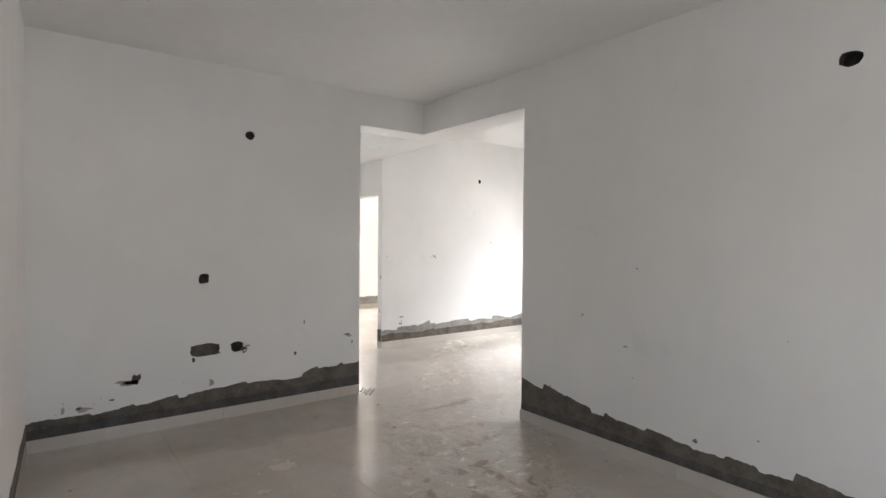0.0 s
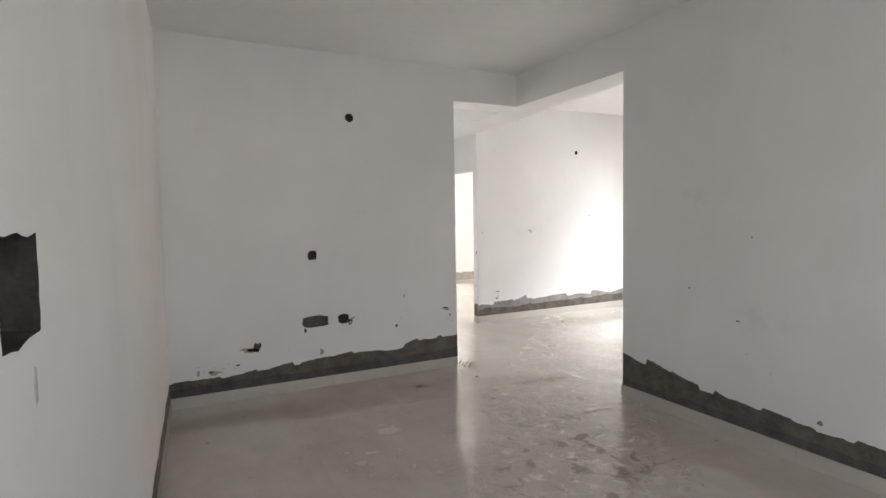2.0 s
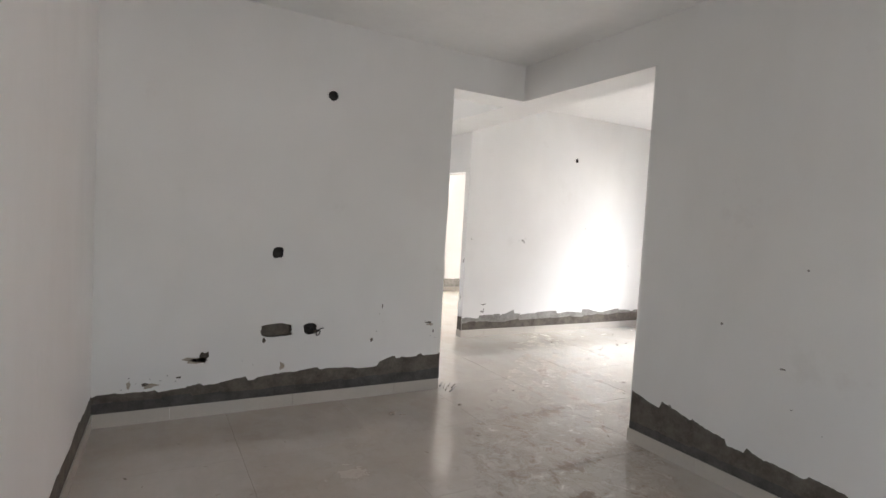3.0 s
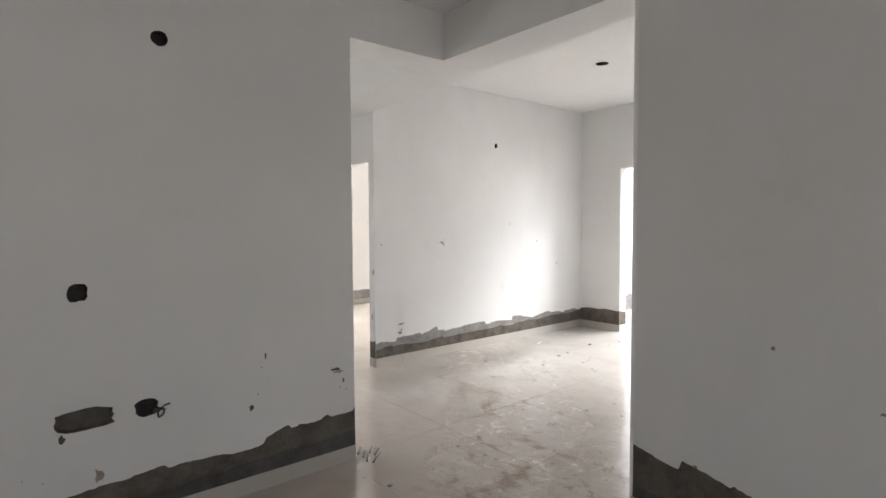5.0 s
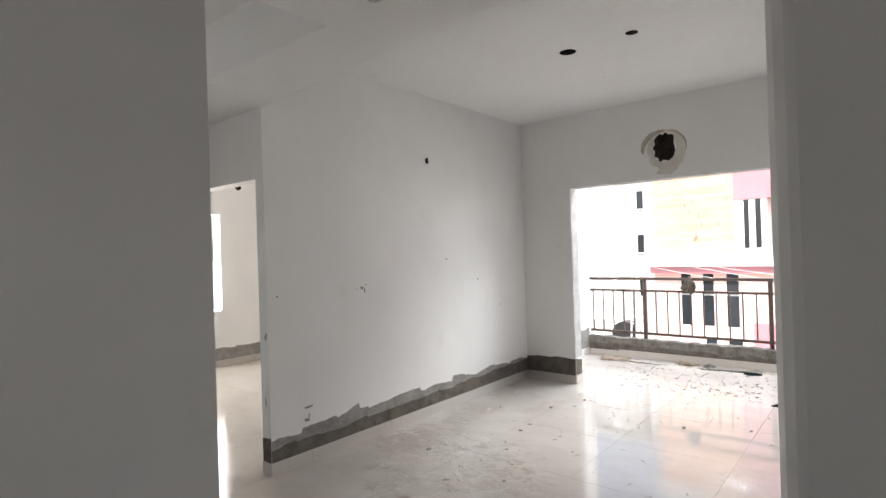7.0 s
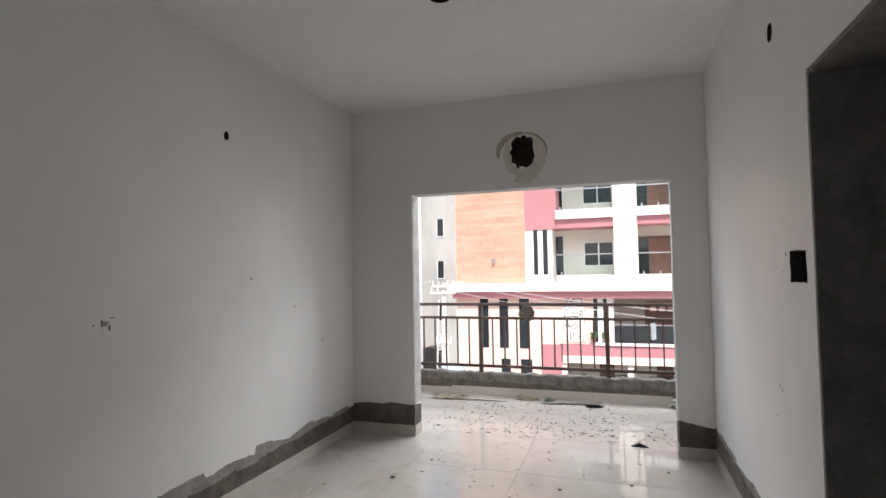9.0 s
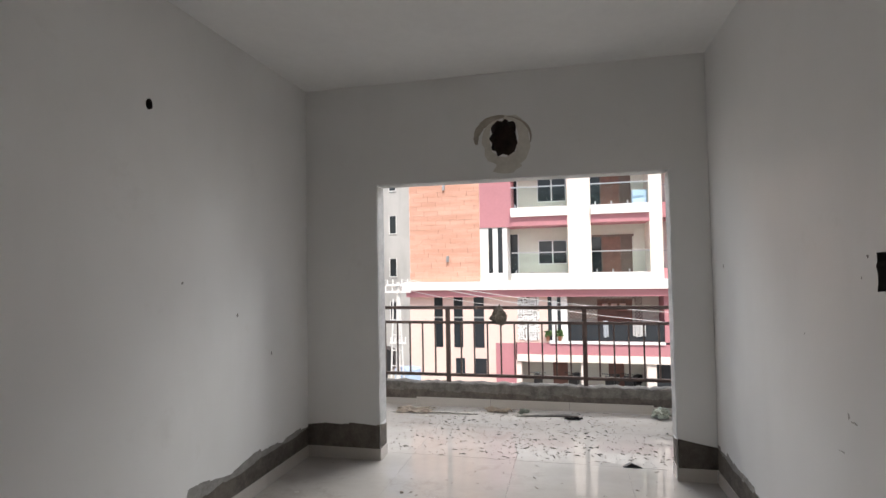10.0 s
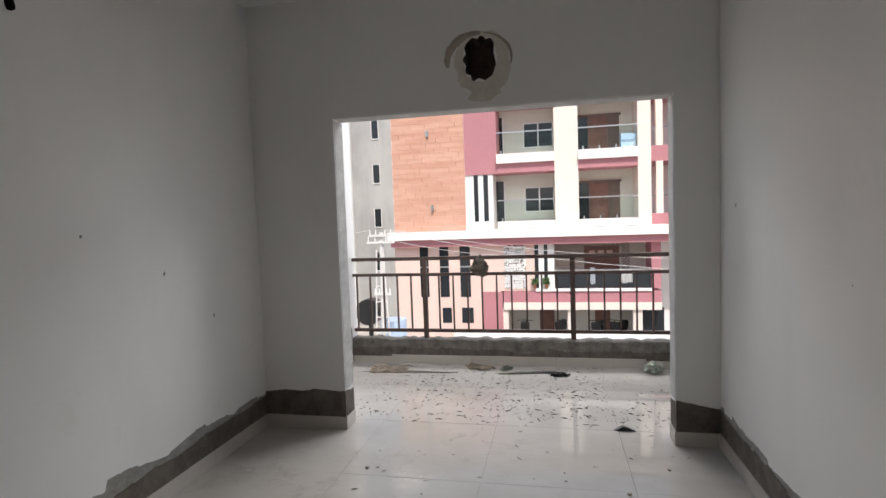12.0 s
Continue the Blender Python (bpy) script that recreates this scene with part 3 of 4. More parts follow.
# thin grey facing over the sides and head of the balcony opening
for y0, y1 in ((6.542, 6.549), (4.386, 4.393)):
    part("reveal_plaster", boxes((BX + 0.012, y0, 0.28, BX + BT + 0.001, y1, 2.13)), "reveal", wall_balcony, "grey facing on the reveal")
part("reveal_plaster", boxes((BX + 0.012, 4.393, 2.137, BX + BT + 0.001, 6.542, 2.144)), "reveal", wall_balcony, "grey facing on the reveal")

# ---- balcony kerb and railing ----
kerb = structure("balcony_kerb", boxes((9.222, 4.061, -0.05, 9.36, N_, 0.228)), "kerb", "rough grey cement kerb at balcony edge", "kerb")
rk = random.Random(9)
bm = bmesh.new()
prev = None
for k in range(61):
    y = 4.061 + (N_ - 4.061) * k / 60
    z = 0.243 + rk.uniform(-0.008, 0.010)
    col = [bm.verts.new(p) for p in ((9.216 + rk.uniform(-0.003, 0.003), y, 0.228), (9.221, y, z), (9.361, y, z + rk.uniform(-0.006, 0.006)), (9.364, y, 0.228))]
    if prev:
        for a in range(3):
            bm.faces.new((prev[a], prev[a + 1], col[a + 1], col[a]))
    prev = col
part("mortar_cap", bm, "kerb", kerb, "uneven mortar cap")
# darker cement strip along the lower part of the kerb
band(Face((9.222, 0, 0), (0, 1, 0), (-1, 0, 0)), kerb, 4.065, N_ - 0.005, (0.14, 0.16, 0.13, 0.15, 0.145, 0.165, 0.13), rk, "band", 0.003, z0=0.07, tooth=0.02, name="damp_band")

RX = 9.305
railing = holder("balcony_railing", (RX, 5.63, 0.235), "brown painted iron balcony railing with plain bars", "railing")
for z0, z1, hw in ((1.028, 1.063, 0.022), (0.87, 0.90, 0.018), (0.302, 0.334, 0.018)):
    b = boxes((RX - hw, 4.061, z0, RX + hw, N_, z1))
    bmesh.ops.bevel(b, geom=b.edges[:], offset=0.004, segments=2, affect="EDGES")
    under(railing, part("rail", b, "iron"))
posts = (6.385, 4.94)
for y in posts:
    b = boxes((RX - 0.021, y - 0.023, 0.228, RX + 0.021, y + 0.023, 1.045))
    bmesh.ops.bevel(b, geom=b.edges[:], offset=0.004, segments=2, affect="EDGES")
    under(railing, part("post", b, "iron"))
bar = mesh_of("baluster", boxes((-0.008, -0.008, 0.325, 0.008, 0.008, 0.88)), "iron")
for k in range(-6, 18):
    if k in (0, 10):
        continue
    y = 6.385 - 0.1445 * k
    if 4.08 < y < N_ - 0.02:
        ob = new("baluster", bar)
        ob.location = (RX, y, 0)
        under(railing, ob)

# rag tied over the rails
rr = random.Random(21)
bm = bmesh.new()
bmesh.ops.create_icosphere(bm, subdivisions=3, radius=1.0)
for v in bm.verts:
    n = 0.35 * noise.noise(v.co * 2.1) + 0.18 * noise.noise(v.co * 5.3)
    v.co = Vector((9.268 + v.co.x * 0.045 * (1 + n), 5.82 + v.co.y * 0.075 * (1 + n * 1.4) * (1.0 - 0.25 * v.co.z), 0.965 + v.co.z * 0.105 * (1 + n)))
thing("rag", bm, "rag", "dirty brown rag knotted over iron railing", "rag")

# ---- litter on the floor ----


def sheet(name, cx, cy, lx, ly, turn, lift, mat, label, seed, base=0.002):
    """A crumpled flat scrap with thickness."""
    r = random.Random(seed)
    bm = bmesh.new()
    nx, ny = 14, 7
    c, s = math.cos(turn), math.sin(turn)
    grid = []
    for i in range(nx + 1):
        row = []
        for j in range(ny + 1):
            u, v = (i / nx - 0.5) * lx, (j / ny - 0.5) * ly
            u += 0.06 * lx * noise.noise((j * 0.7, seed, i * 0.1))
            v += 0.35 * ly * noise.noise((i * 0.4, seed * 3.1, 0))
            z = base + lift * max(0.0, 0.35 + noise.noise((i * 0.45, j * 0.6, seed)))
            row.append(bm.verts.new((cx + u * c - v * s, cy + u * s + v * c, z)))
        grid.append(row)
    for i in range(nx):
        for j in range(ny):
            bm.faces.new((grid[i][j], grid[i + 1][j], grid[i + 1][j + 1], grid[i][j + 1]))
    bmesh.ops.solidify(bm, geom=bm.faces[:], thickness=0.0025)
    return thing(name, bm, mat, label, name.replace("_", " "))


sheet("cardboard_scrap", 8.97, 6.68, 0.20, 0.34, 0.05, 0.035, "paper", "torn flat cardboard scrap on balcony floor", 1)
sheet("wood_strip", 8.90, 6.50, 0.022, 0.70, 0.06, 0.012, "tarp", "thin pale wood strip on balcony floor", 2)
sheet("wood_strip", 8.93, 6.42, 0.016, 0.62, -0.03, 0.010, "crumb", "thin brown wood strip on balcony floor", 12)
sheet("paper_scrap", 9.08, 5.83, 0.10, 0.22, -0.1, 0.045, "paper", "crumpled brown paper scrap beside the kerb", 3)
sheet("sack_strip", 8.99, 5.34, 0.018, 0.50, 0.22, 0.015, "tarp", "dirty torn sack strip on balcony floor", 4)
sheet("sack_strip", 8.95, 5.36, 0.014, 0.52, 0.16, 0.012, "kerb", "dirty torn sack strip on balcony floor", 6)
sheet("sack_scrap", 9.06, 5.56, 0.05, 0.12, 0.9, 0.05, "bag", "dirty greenish torn sack scrap on balcony floor", 7)
sheet("plastic_scrap", 8.90, 5.08, 0.04, 0.13, 0.1, 0.03, "black", "small black plastic scrap on balcony floor", 5)
bm = prism(bmesh.new(), [(7.72, 4.60, 0.002), (7.72, 4.735, 0.002), (7.725, 4.71, 0.012), (7.73, 4.675, 0.030), (7.725, 4.63, 0.014)], (0.03, 0.005, 0.0))
thing("plastic_scrap", bm, "black", "bent black plastic scrap on the tiles", "plastic scrap")
bm = bmesh.new()
bmesh.ops.create_icosphere(bm, subdivisions=3, radius=1.0)
for v in bm.verts:
    n = 0.4 * noise.noise(v.co * 2.6) + 0.2 * noise.noise(v.co * 6.0)
    v.co = Vector((9.09 + v.co.x * 0.06 * (1 + 2.2 * n), 4.25 + v.co.y * 0.07 * (1 + 2.2 * n), max(0.002, 0.045 + v.co.z * 0.055 * (1 + 2.0 * n))))
thing("plastic_bag", bm, "bag", "crumpled translucent plastic bag in balcony corner", "plastic bag")


def clod(x, y, size, seed):
    bm = bmesh.new()
    bmesh.ops.create_icosphere(bm, subdivisions=2, radius=size)
    for v in bm.verts:
        v.co *= 1 + 0.5 * noise.noise(v.co / size * 1.7 + Vector((seed, 0, 0)))
        v.co = Vector((x + v.co.x * 1.3, y + v.co.y, max(0.001, v.co.z * 0.6 + size * 0.3)))
    return thing("mortar_clod", bm, "crumb", "small brown mortar clod lying on floor tiles", "clod", "clods on the floor")


for k, (x, y, sz) in enumerate(((2.33, 5.05, 0.02), (2.9, 5.05, 0.012), (5.15, 6.6, 0.016), (6.6, 6.35, 0.018), (7.0, 6.2, 0.012), (5.9, 6.25, 0.014), (6.35, 6.75, 0.010), (6.9, 4.75, 0.012), (6.7, 5.2, 0.012), (7.2, 4.5, 0.010))):
    clod(x, y, sz, k)
# wood shavings where the wall ends
bm = bmesh.new()
for k in range(7):
    x, y, a = 3.0 + rr.uniform(-0.04, 0.06), 5.42 + rr.uniform(-0.12, 0.10), rr.uniform(0.5, 1.1)
    l = rr.uniform(0.04, 0.10)
    tube(bm, (x, y, 0.006), (x + l * math.cos(a), y + l * math.sin(a), 0.012 + rr.uniform(0, 0.02)), 0.006, 5, 0.003)
tagged(part("plaster_splinters", bm, "smear"), "small grey splinters beside the wall end", "debris", kind="stuff")


def flakes(name, n, area, size, seed, mat, label):
    r = random.Random(seed)
    bm = bmesh.new()
    while n:
        x, y = r.uniform(area[0], area[2]), r.uniform(area[1], area[3])
        if noise.noise((x * 1.3, y * 1.3, seed)) + r.uniform(-0.3, 0.5) < 0:
            continue
        n -= 1
        k, a, s = r.randint(4, 6), r.uniform(0, 6.28), size * r.uniform(0.4, 1.6)
        st = r.uniform(1, 4.5)
        pts = []
        for i in range(k):
            t = i * math.tau / k
            u, v = s * st * math.cos(t) * r.uniform(0.6, 1.2), s * math.sin(t) * r.uniform(0.6, 1.2)
            pts.append((x + u * math.cos(a) - v * math.sin(a), y + u * math.sin(a) + v * math.cos(a), 0.0012))
        lo = [bm.verts.new(p) for p in pts]
        hi = bm.verts.new((x, y, 0.0012 + s * r.uniform(0.3, 0.8)))
        for i in range(k):
            bm.faces.new((lo[i], lo[(i + 1) % k], hi))
    return tagged(part(name, bm, mat), label, "debris", kind="stuff")


flakes("balcony_grit", 800, (7.85, 4.2, 9.18, 7.0), 0.0042, 11, "crumb", "grit and mortar flakes scattered on balcony tiles")
flakes("balcony_grit_pale", 500, (7.75, 4.2, 9.18, 6.6), 0.0055, 12, "kerb", "pale plaster flakes scattered on balcony tiles")
flakes("living_grit", 160, (4.3, 4.3, 7.8, 7.0), 0.006, 13, "crumb", "fine mortar grit scattered on living room tiles")
flakes("dining_grit", 160, (0.6, 1.5, 4.3, 5.4), 0.005, 14, "crumb", "fine mortar grit scattered on dining tiles")

# ---- outside: ground and the houses across the road ----
G = -6.3
structure("ground", boxes((9.9, -1500, G - 0.2, 3000, 1500, G)), "asphalt", "dusty pale brown ground of the street", "ground")
structure("flat_outer_wall", boxes((9.36, -6, G, 9.6, 14, -0.06)), "white", "white outer wall of the building below", "wall")

X0 = 29.0
house = holder("apartment_building", (X0 + 4, 5, G), "pink, maroon and cream apartment building with wood-look cladding", "building")


def hp(name, spans, mat, label=""):
    return [under(house, part(name, boxes(sp), mat, None, label)) for sp in spans][0]


ROOF = 10.2
# solid body behind the bays
hp("wall", [(X0 + 1.6, 0.92, G, X0 + 10, 12.72, ROOF)], "beige", "pale beige balcony back walls")
hp("wall", [(X0 + 0.02, 9.16, 0.8, X0 + 1.6, 12.70, ROOF)], "pink")
hp("wall", [(X0, 7.65, 3.37, X0 + 1.6, 9.16, ROOF)], "maroon", "maroon painted wall")
hp("wall", [(X0 + 0.05, 7.87, 0.8, X0 + 1.6, 9.16, 3.37)], "white", "white wall with slit windows")
hp("wall", [(X0, 6.02, -2.08, X0 + 1.6, 12.72, 0.1), (X0, 9.16, G, X0 + 1.6, 12.72, -2.08), (X0, 7.65, G, X0 + 1.6, 9.16, -2.08)], "pink", "pale pink painted wall")
hp("wall", [(X0 - 0.04, 7.55, -4.2, X0, 8.5, -2.12)], "maroon", "maroon painted wall")
hp("pier", [(X0 - 0.05, 4.0, 0.8, X0 + 1.6, 5.05, ROOF)], "cream", "tall cream pier")
hp("pier", [(X0 - 0.05, 0.92, 0.8, X0 + 1.6, 1.47, ROOF)], "cream", "tall cream pier")
hp("pier", [(X0, 5.15, -2.0, X0 + 1.6, 6.02, 0.1)], "white", "white pier with slit windows")
hp("pier", [(X0, 0.55, -2.0, X0 + 1.6, 0.95, 0.1)], "maroon", "maroon corner pier")
hp("cornice", [(X0 - 0.55, 0.2, 0.42, X0 + 1.6, 12.9, 0.80)], "white", "white cornice band")
hp("cornice", [(X0 - 0.35, 0.2, 0.08, X0 + 1.6, 12.8, 0.42)], "maroon", "maroon cornice band")
hp("slab", [(X0 - 0.05, 0.55, -2.62, X0 + 1.6, 7.5, -2.1)], "maroon", "maroon slab edge")
hp("slab", [(X0 - 0.1, 0.55, -2.95, X0 + 1.6, 7.5, -2.62)], "cream", "cream slab edge")
hp("slab", [(X0 - 0.12, 0.95, -2.1, X0 - 0.02, 6.0, -1.98)], "white")
hp("roof", [(X0 - 0.3, 0.2, ROOF, X0 + 10.2, 12.9, ROOF + 0.3)], "white")
# wood-look cladding boards
rb = random.Random(5)
boards = {}
rows_n, z = 0, 0.82
while z < 9.9:
    y = 9.18 - (0.0, 0.33, 0.12, 0.48)[rows_n % 4]
    while y < 12.68:
        y0, y1 = max(y, 9.18), min(y + 0.72, 12.68)
        if y1 - y0 > 0.1:
            key = round(y1 - y0, 2)
            if key not in boards:
                boards[key] = mesh_of("cladding_board", boxes((-0.03, 0, 0, 0.02, key - 0.007, 0.225)), "cladding")
            ob = new("cladding_board", boards[key])
            ob.location = (X0 - rb.uniform(0, 0.012), y0, z)
            under(house, ob)
        y += 0.72
    z += 0.23
    rows_n += 1
for y, z in ((10.9, 5.45), (10.75, 1.95)):
    hp("wall_lamp", [(X0 - 0.16, y - 0.06, z - 0.18, X0 - 0.031, y + 0.06, z + 0.1)], "steel", "small wall lamp")


def house_window(y0, y1, z0, z1, x, cols=2, transom=True, frame_mat="white"):
    w = under(house, part("window", boxes((x + 0.03, y0, z0, x + 0.05, y1, z1)), "pane"))
    t = 0.05
    spans = [(x - 0.03, y0 - t, z0 - t, x + 0.06, y1 + t, z0), (x - 0.03, y0 - t, z1, x + 0.06, y1 + t, z1 + t), (x - 0.03, y0 - t, z0, x + 0.06, y0, z1), (x - 0.03, y1, z0, x + 0.06, y1 + t, z1)]
    for c in range(1, cols):
        ym = y0 + (y1 - y0) * c / cols
        spans.append((x - 0.02, ym - 0.03, z0, x + 0.04, ym + 0.03, z1))
    if transom:
        zm = z0 + (z1 - z0) * 0.36
        spans.append((x - 0.015, y0, zm - 0.02, x + 0.04, y1, zm + 0.02))
    fr = part("window_frame", boxes(*spans), frame_mat, None)
    under(house, fr)
    return w


BACK = X0 + 1.56
for storey in (0, 1, 2):
    dz = 3.09 * storey
    s_top = 1.15 + dz
    # bay with window and side door
    hp("balcony_slab", [(X0 - 0.25, 5.05, 0.82 + dz if storey == 0 else s_top - 0.42, X0 + 1.6, 7.65, s_top)], "white", "white balcony edge")
    if storey:
        hp("balcony_slab", [(X0 - 0.1, 5.05, s_top - 0.85, X0 + 1.6, 7.65, s_top - 0.42)], "maroon", "maroon balcony edge")
        hp("balcony_slab", [(X0 - 0.1, 1.47, s_top - 0.80, X0 + 1.6, 4.0, s_top - 0.42)], "maroon", "maroon balcony edge")
    hp("balcony_slab", [(X0 - 0.25, 1.47, 0.82 + dz if storey == 0 else s_top - 0.42, X0 + 1.6, 4.0, s_top)], "white", "white balcony edge")
    house_window(5.13, 6.45, 1.62 + dz, 2.72 + dz, BACK, transom=False)
    hp("door", [(BACK, 7.5, s_top, BACK + 0.05, 8.02, 3.1 + dz)], "pane", "dark glazed balcony door")
    hp("door_frame", [(BACK - 0.04, 7.44, s_top, BACK + 0.02, 7.5, 3.14 + dz)], "white")
    # wide bay with glazed door
    hp("door", [(BACK, 2.55, s_top, BACK + 0.05, 3.45, 2.85 + dz)], "dooroak", "reddish wooden balcony door")
    hp("side_light", [(BACK, 3.45, s_top, BACK + 0.04, 3.98, 2.85 + dz)], "pane", "dark glazing beside the door")
    hp("side_light", [(BACK, 2.05, s_top, BACK + 0.04, 2.55, 2.85 + dz)], "lattice", "dark glazing beside the door")
    hp("door_frame", [(BACK - 0.05, 1.98, 2.85 + dz, BACK + 0.03, 4.0, 2.95 + dz), (BACK - 0.05, 3.42, s_top, BACK + 0.03, 3.48, 2.85 + dz), (BACK - 0.05, 2.52, s_top, BACK + 0.03, 2.58, 2.85 + dz)], "lattice")
    for y0, y1 in ((5.06, 7.64), (1.48, 3.99)):
        pane = hp("glass_balustrade", [(X0 - 0.12, y0, s_top + 0.06, X0 - 0.108, y1, s_top + 0.95)], "glass", "clear glass balustrade")
        pane.visible_shadow = False
        hp("handrail", [(X0 - 0.14, y0, s_top + 0.95, X0 - 0.09, y1, s_top + 1.0)], "steel", "steel handrail")
        for k in range(4):
            yy = y0 + 0.2 + (y1 - y0 - 0.4) * k / 3
            hp("glass_clip", [(X0 - 0.15, yy - 0.03, s_top, X0 - 0.09, yy + 0.03, s_top + 0.16)], "steel")
# slit windows beside the bay
for y0, y1 in ((8.56, 8.76), (8.09, 8.31)):
    hp("window", [(X0 + 0.03, y0, 1.2, X0 + 0.048, y1, 3.35)], "pane", "tall slit window")
# lower storey
for y0, y1 in ((11.06, 11.48), (10.07, 10.51), (9.04, 9.53)):
    hp("window", [(X0 - 0.02, y0, -2.35, X0 - 0.004, y1, 0.05)], "pane", "tall dark window")
    hp("window_bar", [(X0 - 0.04, y0, -0.95, X0 - 0.022, y1, -0.88)], "steel")
for y0, y1 in ((10.0, 10.45), (8.95, 9.5)):
    hp("window", [(X0 - 0.02, y0, -3.6, X0 - 0.004, y1, -2.87)], "pane", "small dark window")
for y0, y1 in ((5.86, 6.04), (5.45, 5.61)):
    hp("window", [(X0 - 0.02, y0, -1.95, X0 - 0.004, y1, 0.05)], "pane", "tall slit window")
# pierced screen
rs = random.Random(8)
bm = boxes((X0 - 0.03, 6.45, -1.95, X0 - 0.004, 7.42, 0.06))
under(house, part("screen", bm, "lattice", None, "dark backing of the pierced screen"))
bm = bmesh.new()
for i in range(9):
    for j in range(17):
        y, z = 6.5 + i * 0.11 + rs.uniform(-0.025, 0.025), -1.9 + j * 0.117 + rs.uniform(-0.03, 0.03)
        prism(bm, [(X0 - 0.05, y + a, z + b) for a, b in ragged(0, 0, 0.125 * rs.uniform(0.85, 1.3), 0.13 * rs.uniform(0.85, 1.3), rs, 6, 0.3)], (0.018, 0, 0))
under(house, part("screen", bm, "white", None, "white pierced screen"))
# wide terrace with lattice panels and door
hp("wall", [(BACK - 0.1, 0.95, -2.0, BACK, 5.15, 0.1)], "beige")
hp("door", [(BACK - 0.16, 2.15, -1.98, BACK - 0.1, 3.75, -0.15)], "dooroak", "wide carved wooden door")
for k in range(3):
    hp("door_panel", [(BACK - 0.19, 2.45 + 0.4 * k, -0.62, BACK - 0.16, 2.72 + 0.4 * k, -0.36)], "pink")


def lattice(y0, y1, z0, z1, x):
    bm = bmesh.new()
    n = max(2, int((y1 - y0) / 0.16))
    for i in range(-int((z1 - z0) / 0.16), n + 1):
        a0, b0 = y0 + i * 0.16, z0
        a1, b1 = a0 + (z1 - z0), z1
        if a0 < y0:
            b0, a0 = b0 + (y0 - a0), y0
        if a1 > y1:
            b1, a1 = b1 - (a1 - y1), y1
        if a1 - a0 > 0.03:
            prism(bm, [(x, a0, b0), (x, a1, b1), (x, a1, b1 + 0.04), (x, a0, b0 + 0.04)], (0.02, 0, 0))
            prism(bm, [(x, y0 + y1 - a0, b0), (x, y0 + y1 - a1, b1), (x, y0 + y1 - a1, b1 + 0.04), (x, y0 + y1 - a0, b0 + 0.04)], (0.02, 0, 0))
    under(house, part("lattice", bm, "lattice", None, "dark diagonal lattice panel"))


lattice(3.8, 5.1, -1.0, 0.05, X0 + 0.1)
lattice(1.75, 2.1, -1.9, 0.05, X0 + 0.9)
lattice(2.1, 3.8, -0.16, 0.05, X0 + 0.1)
hp("terrace_rail", [(X0 + 0.06, 0.96, -1.18, X0 + 0.10, 5.14, -1.13)], "steel")
# dark sheet in place of the shaded terrace interior behind the rail
hp("terrace_panel", [(X0 + 0.07, 0.96, -1.98, X0 + 0.09, 5.14, -1.2)], "pane", "dark sheet standing in for the terrace's shaded interior")
# parking level
PLINTH = -4.55
hp("plinth", [(X0 - 0.3, 0.3, G, X0 + 1.45, 7.5, PLINTH)], "greycement", "grey parking level plinth")
hp("wall", [(X0 + 1.45, 0.5, G, X0 + 1.6, 7.6, -2.95)], "beige", "pale parking level wall")
hp("column", [(X0, 7.3, PLINTH, X0 + 0.4, 7.65, -2.95)], "cream")
hp("column", [(X0, 4.35, PLINTH, X0 + 0.35, 4.6, -2.95)], "cream")
hp("column", [(X0, 1.35, PLINTH, X0 + 0.4, 1.75, -2.95)], "cream")
hp("door", [(X0 + 1.40, 5.2, PLINTH, X0 + 1.45, 5.9, -3.2)], "dooroak", "brown parking level door")
hp("door", [(X0 + 1.40, 2.6, PLINTH, X0 + 1.45, 3.3, -3.2)], "dooroak", "brown parking level door")
hp("wall", [(X0 + 0.5, 0.35, PLINTH, X0 + 1.4, 1.35, -2.95)], "pane")
# wing further along
hp("wall", [(X0 + 4, -9, G, X0 + 10, 0.92, ROOF)], "white", "side wing wall")
for storey in (0, 1, 2):
    dz = 3.09 * storey
    hp("balcony_slab", [(X0 + 1.2, -6, 0.6 + dz, X0 + 4, 0.918, 1.3 + dz)], "maroon", "maroon balcony edge")
    hp("handrail", [(X0 + 1.25, -6, 2.1 + dz, X0 + 1.3, 0.918, 2.15 + dz)], "steel")
    for k in range(5):
        hp("baluster", [(X0 + 1.26, 0.8 - 0.3 * k, 1.3 + dz, X0 + 1.29, 0.83 - 0.3 * k, 2.1 + dz)], "steel")
    hp("pier", [(X0 + 1.2, 0.2, 1.3 + dz, X0 + 1.6, 0.5, 3.69 + dz)], "cream")

structure("compound_wall", boxes((26.8, -12, G, 27.0, 9.5, -3.55)), "white", "low white compound wall along the street", "wall")

# what stands on the balconies
thing("storage_box", boxes((X0 + 0.3, 1.5, 4.24, X0 + 0.8, 2.12, 4.9)), "blue", "pale blue plastic storage box on a balcony", "box")
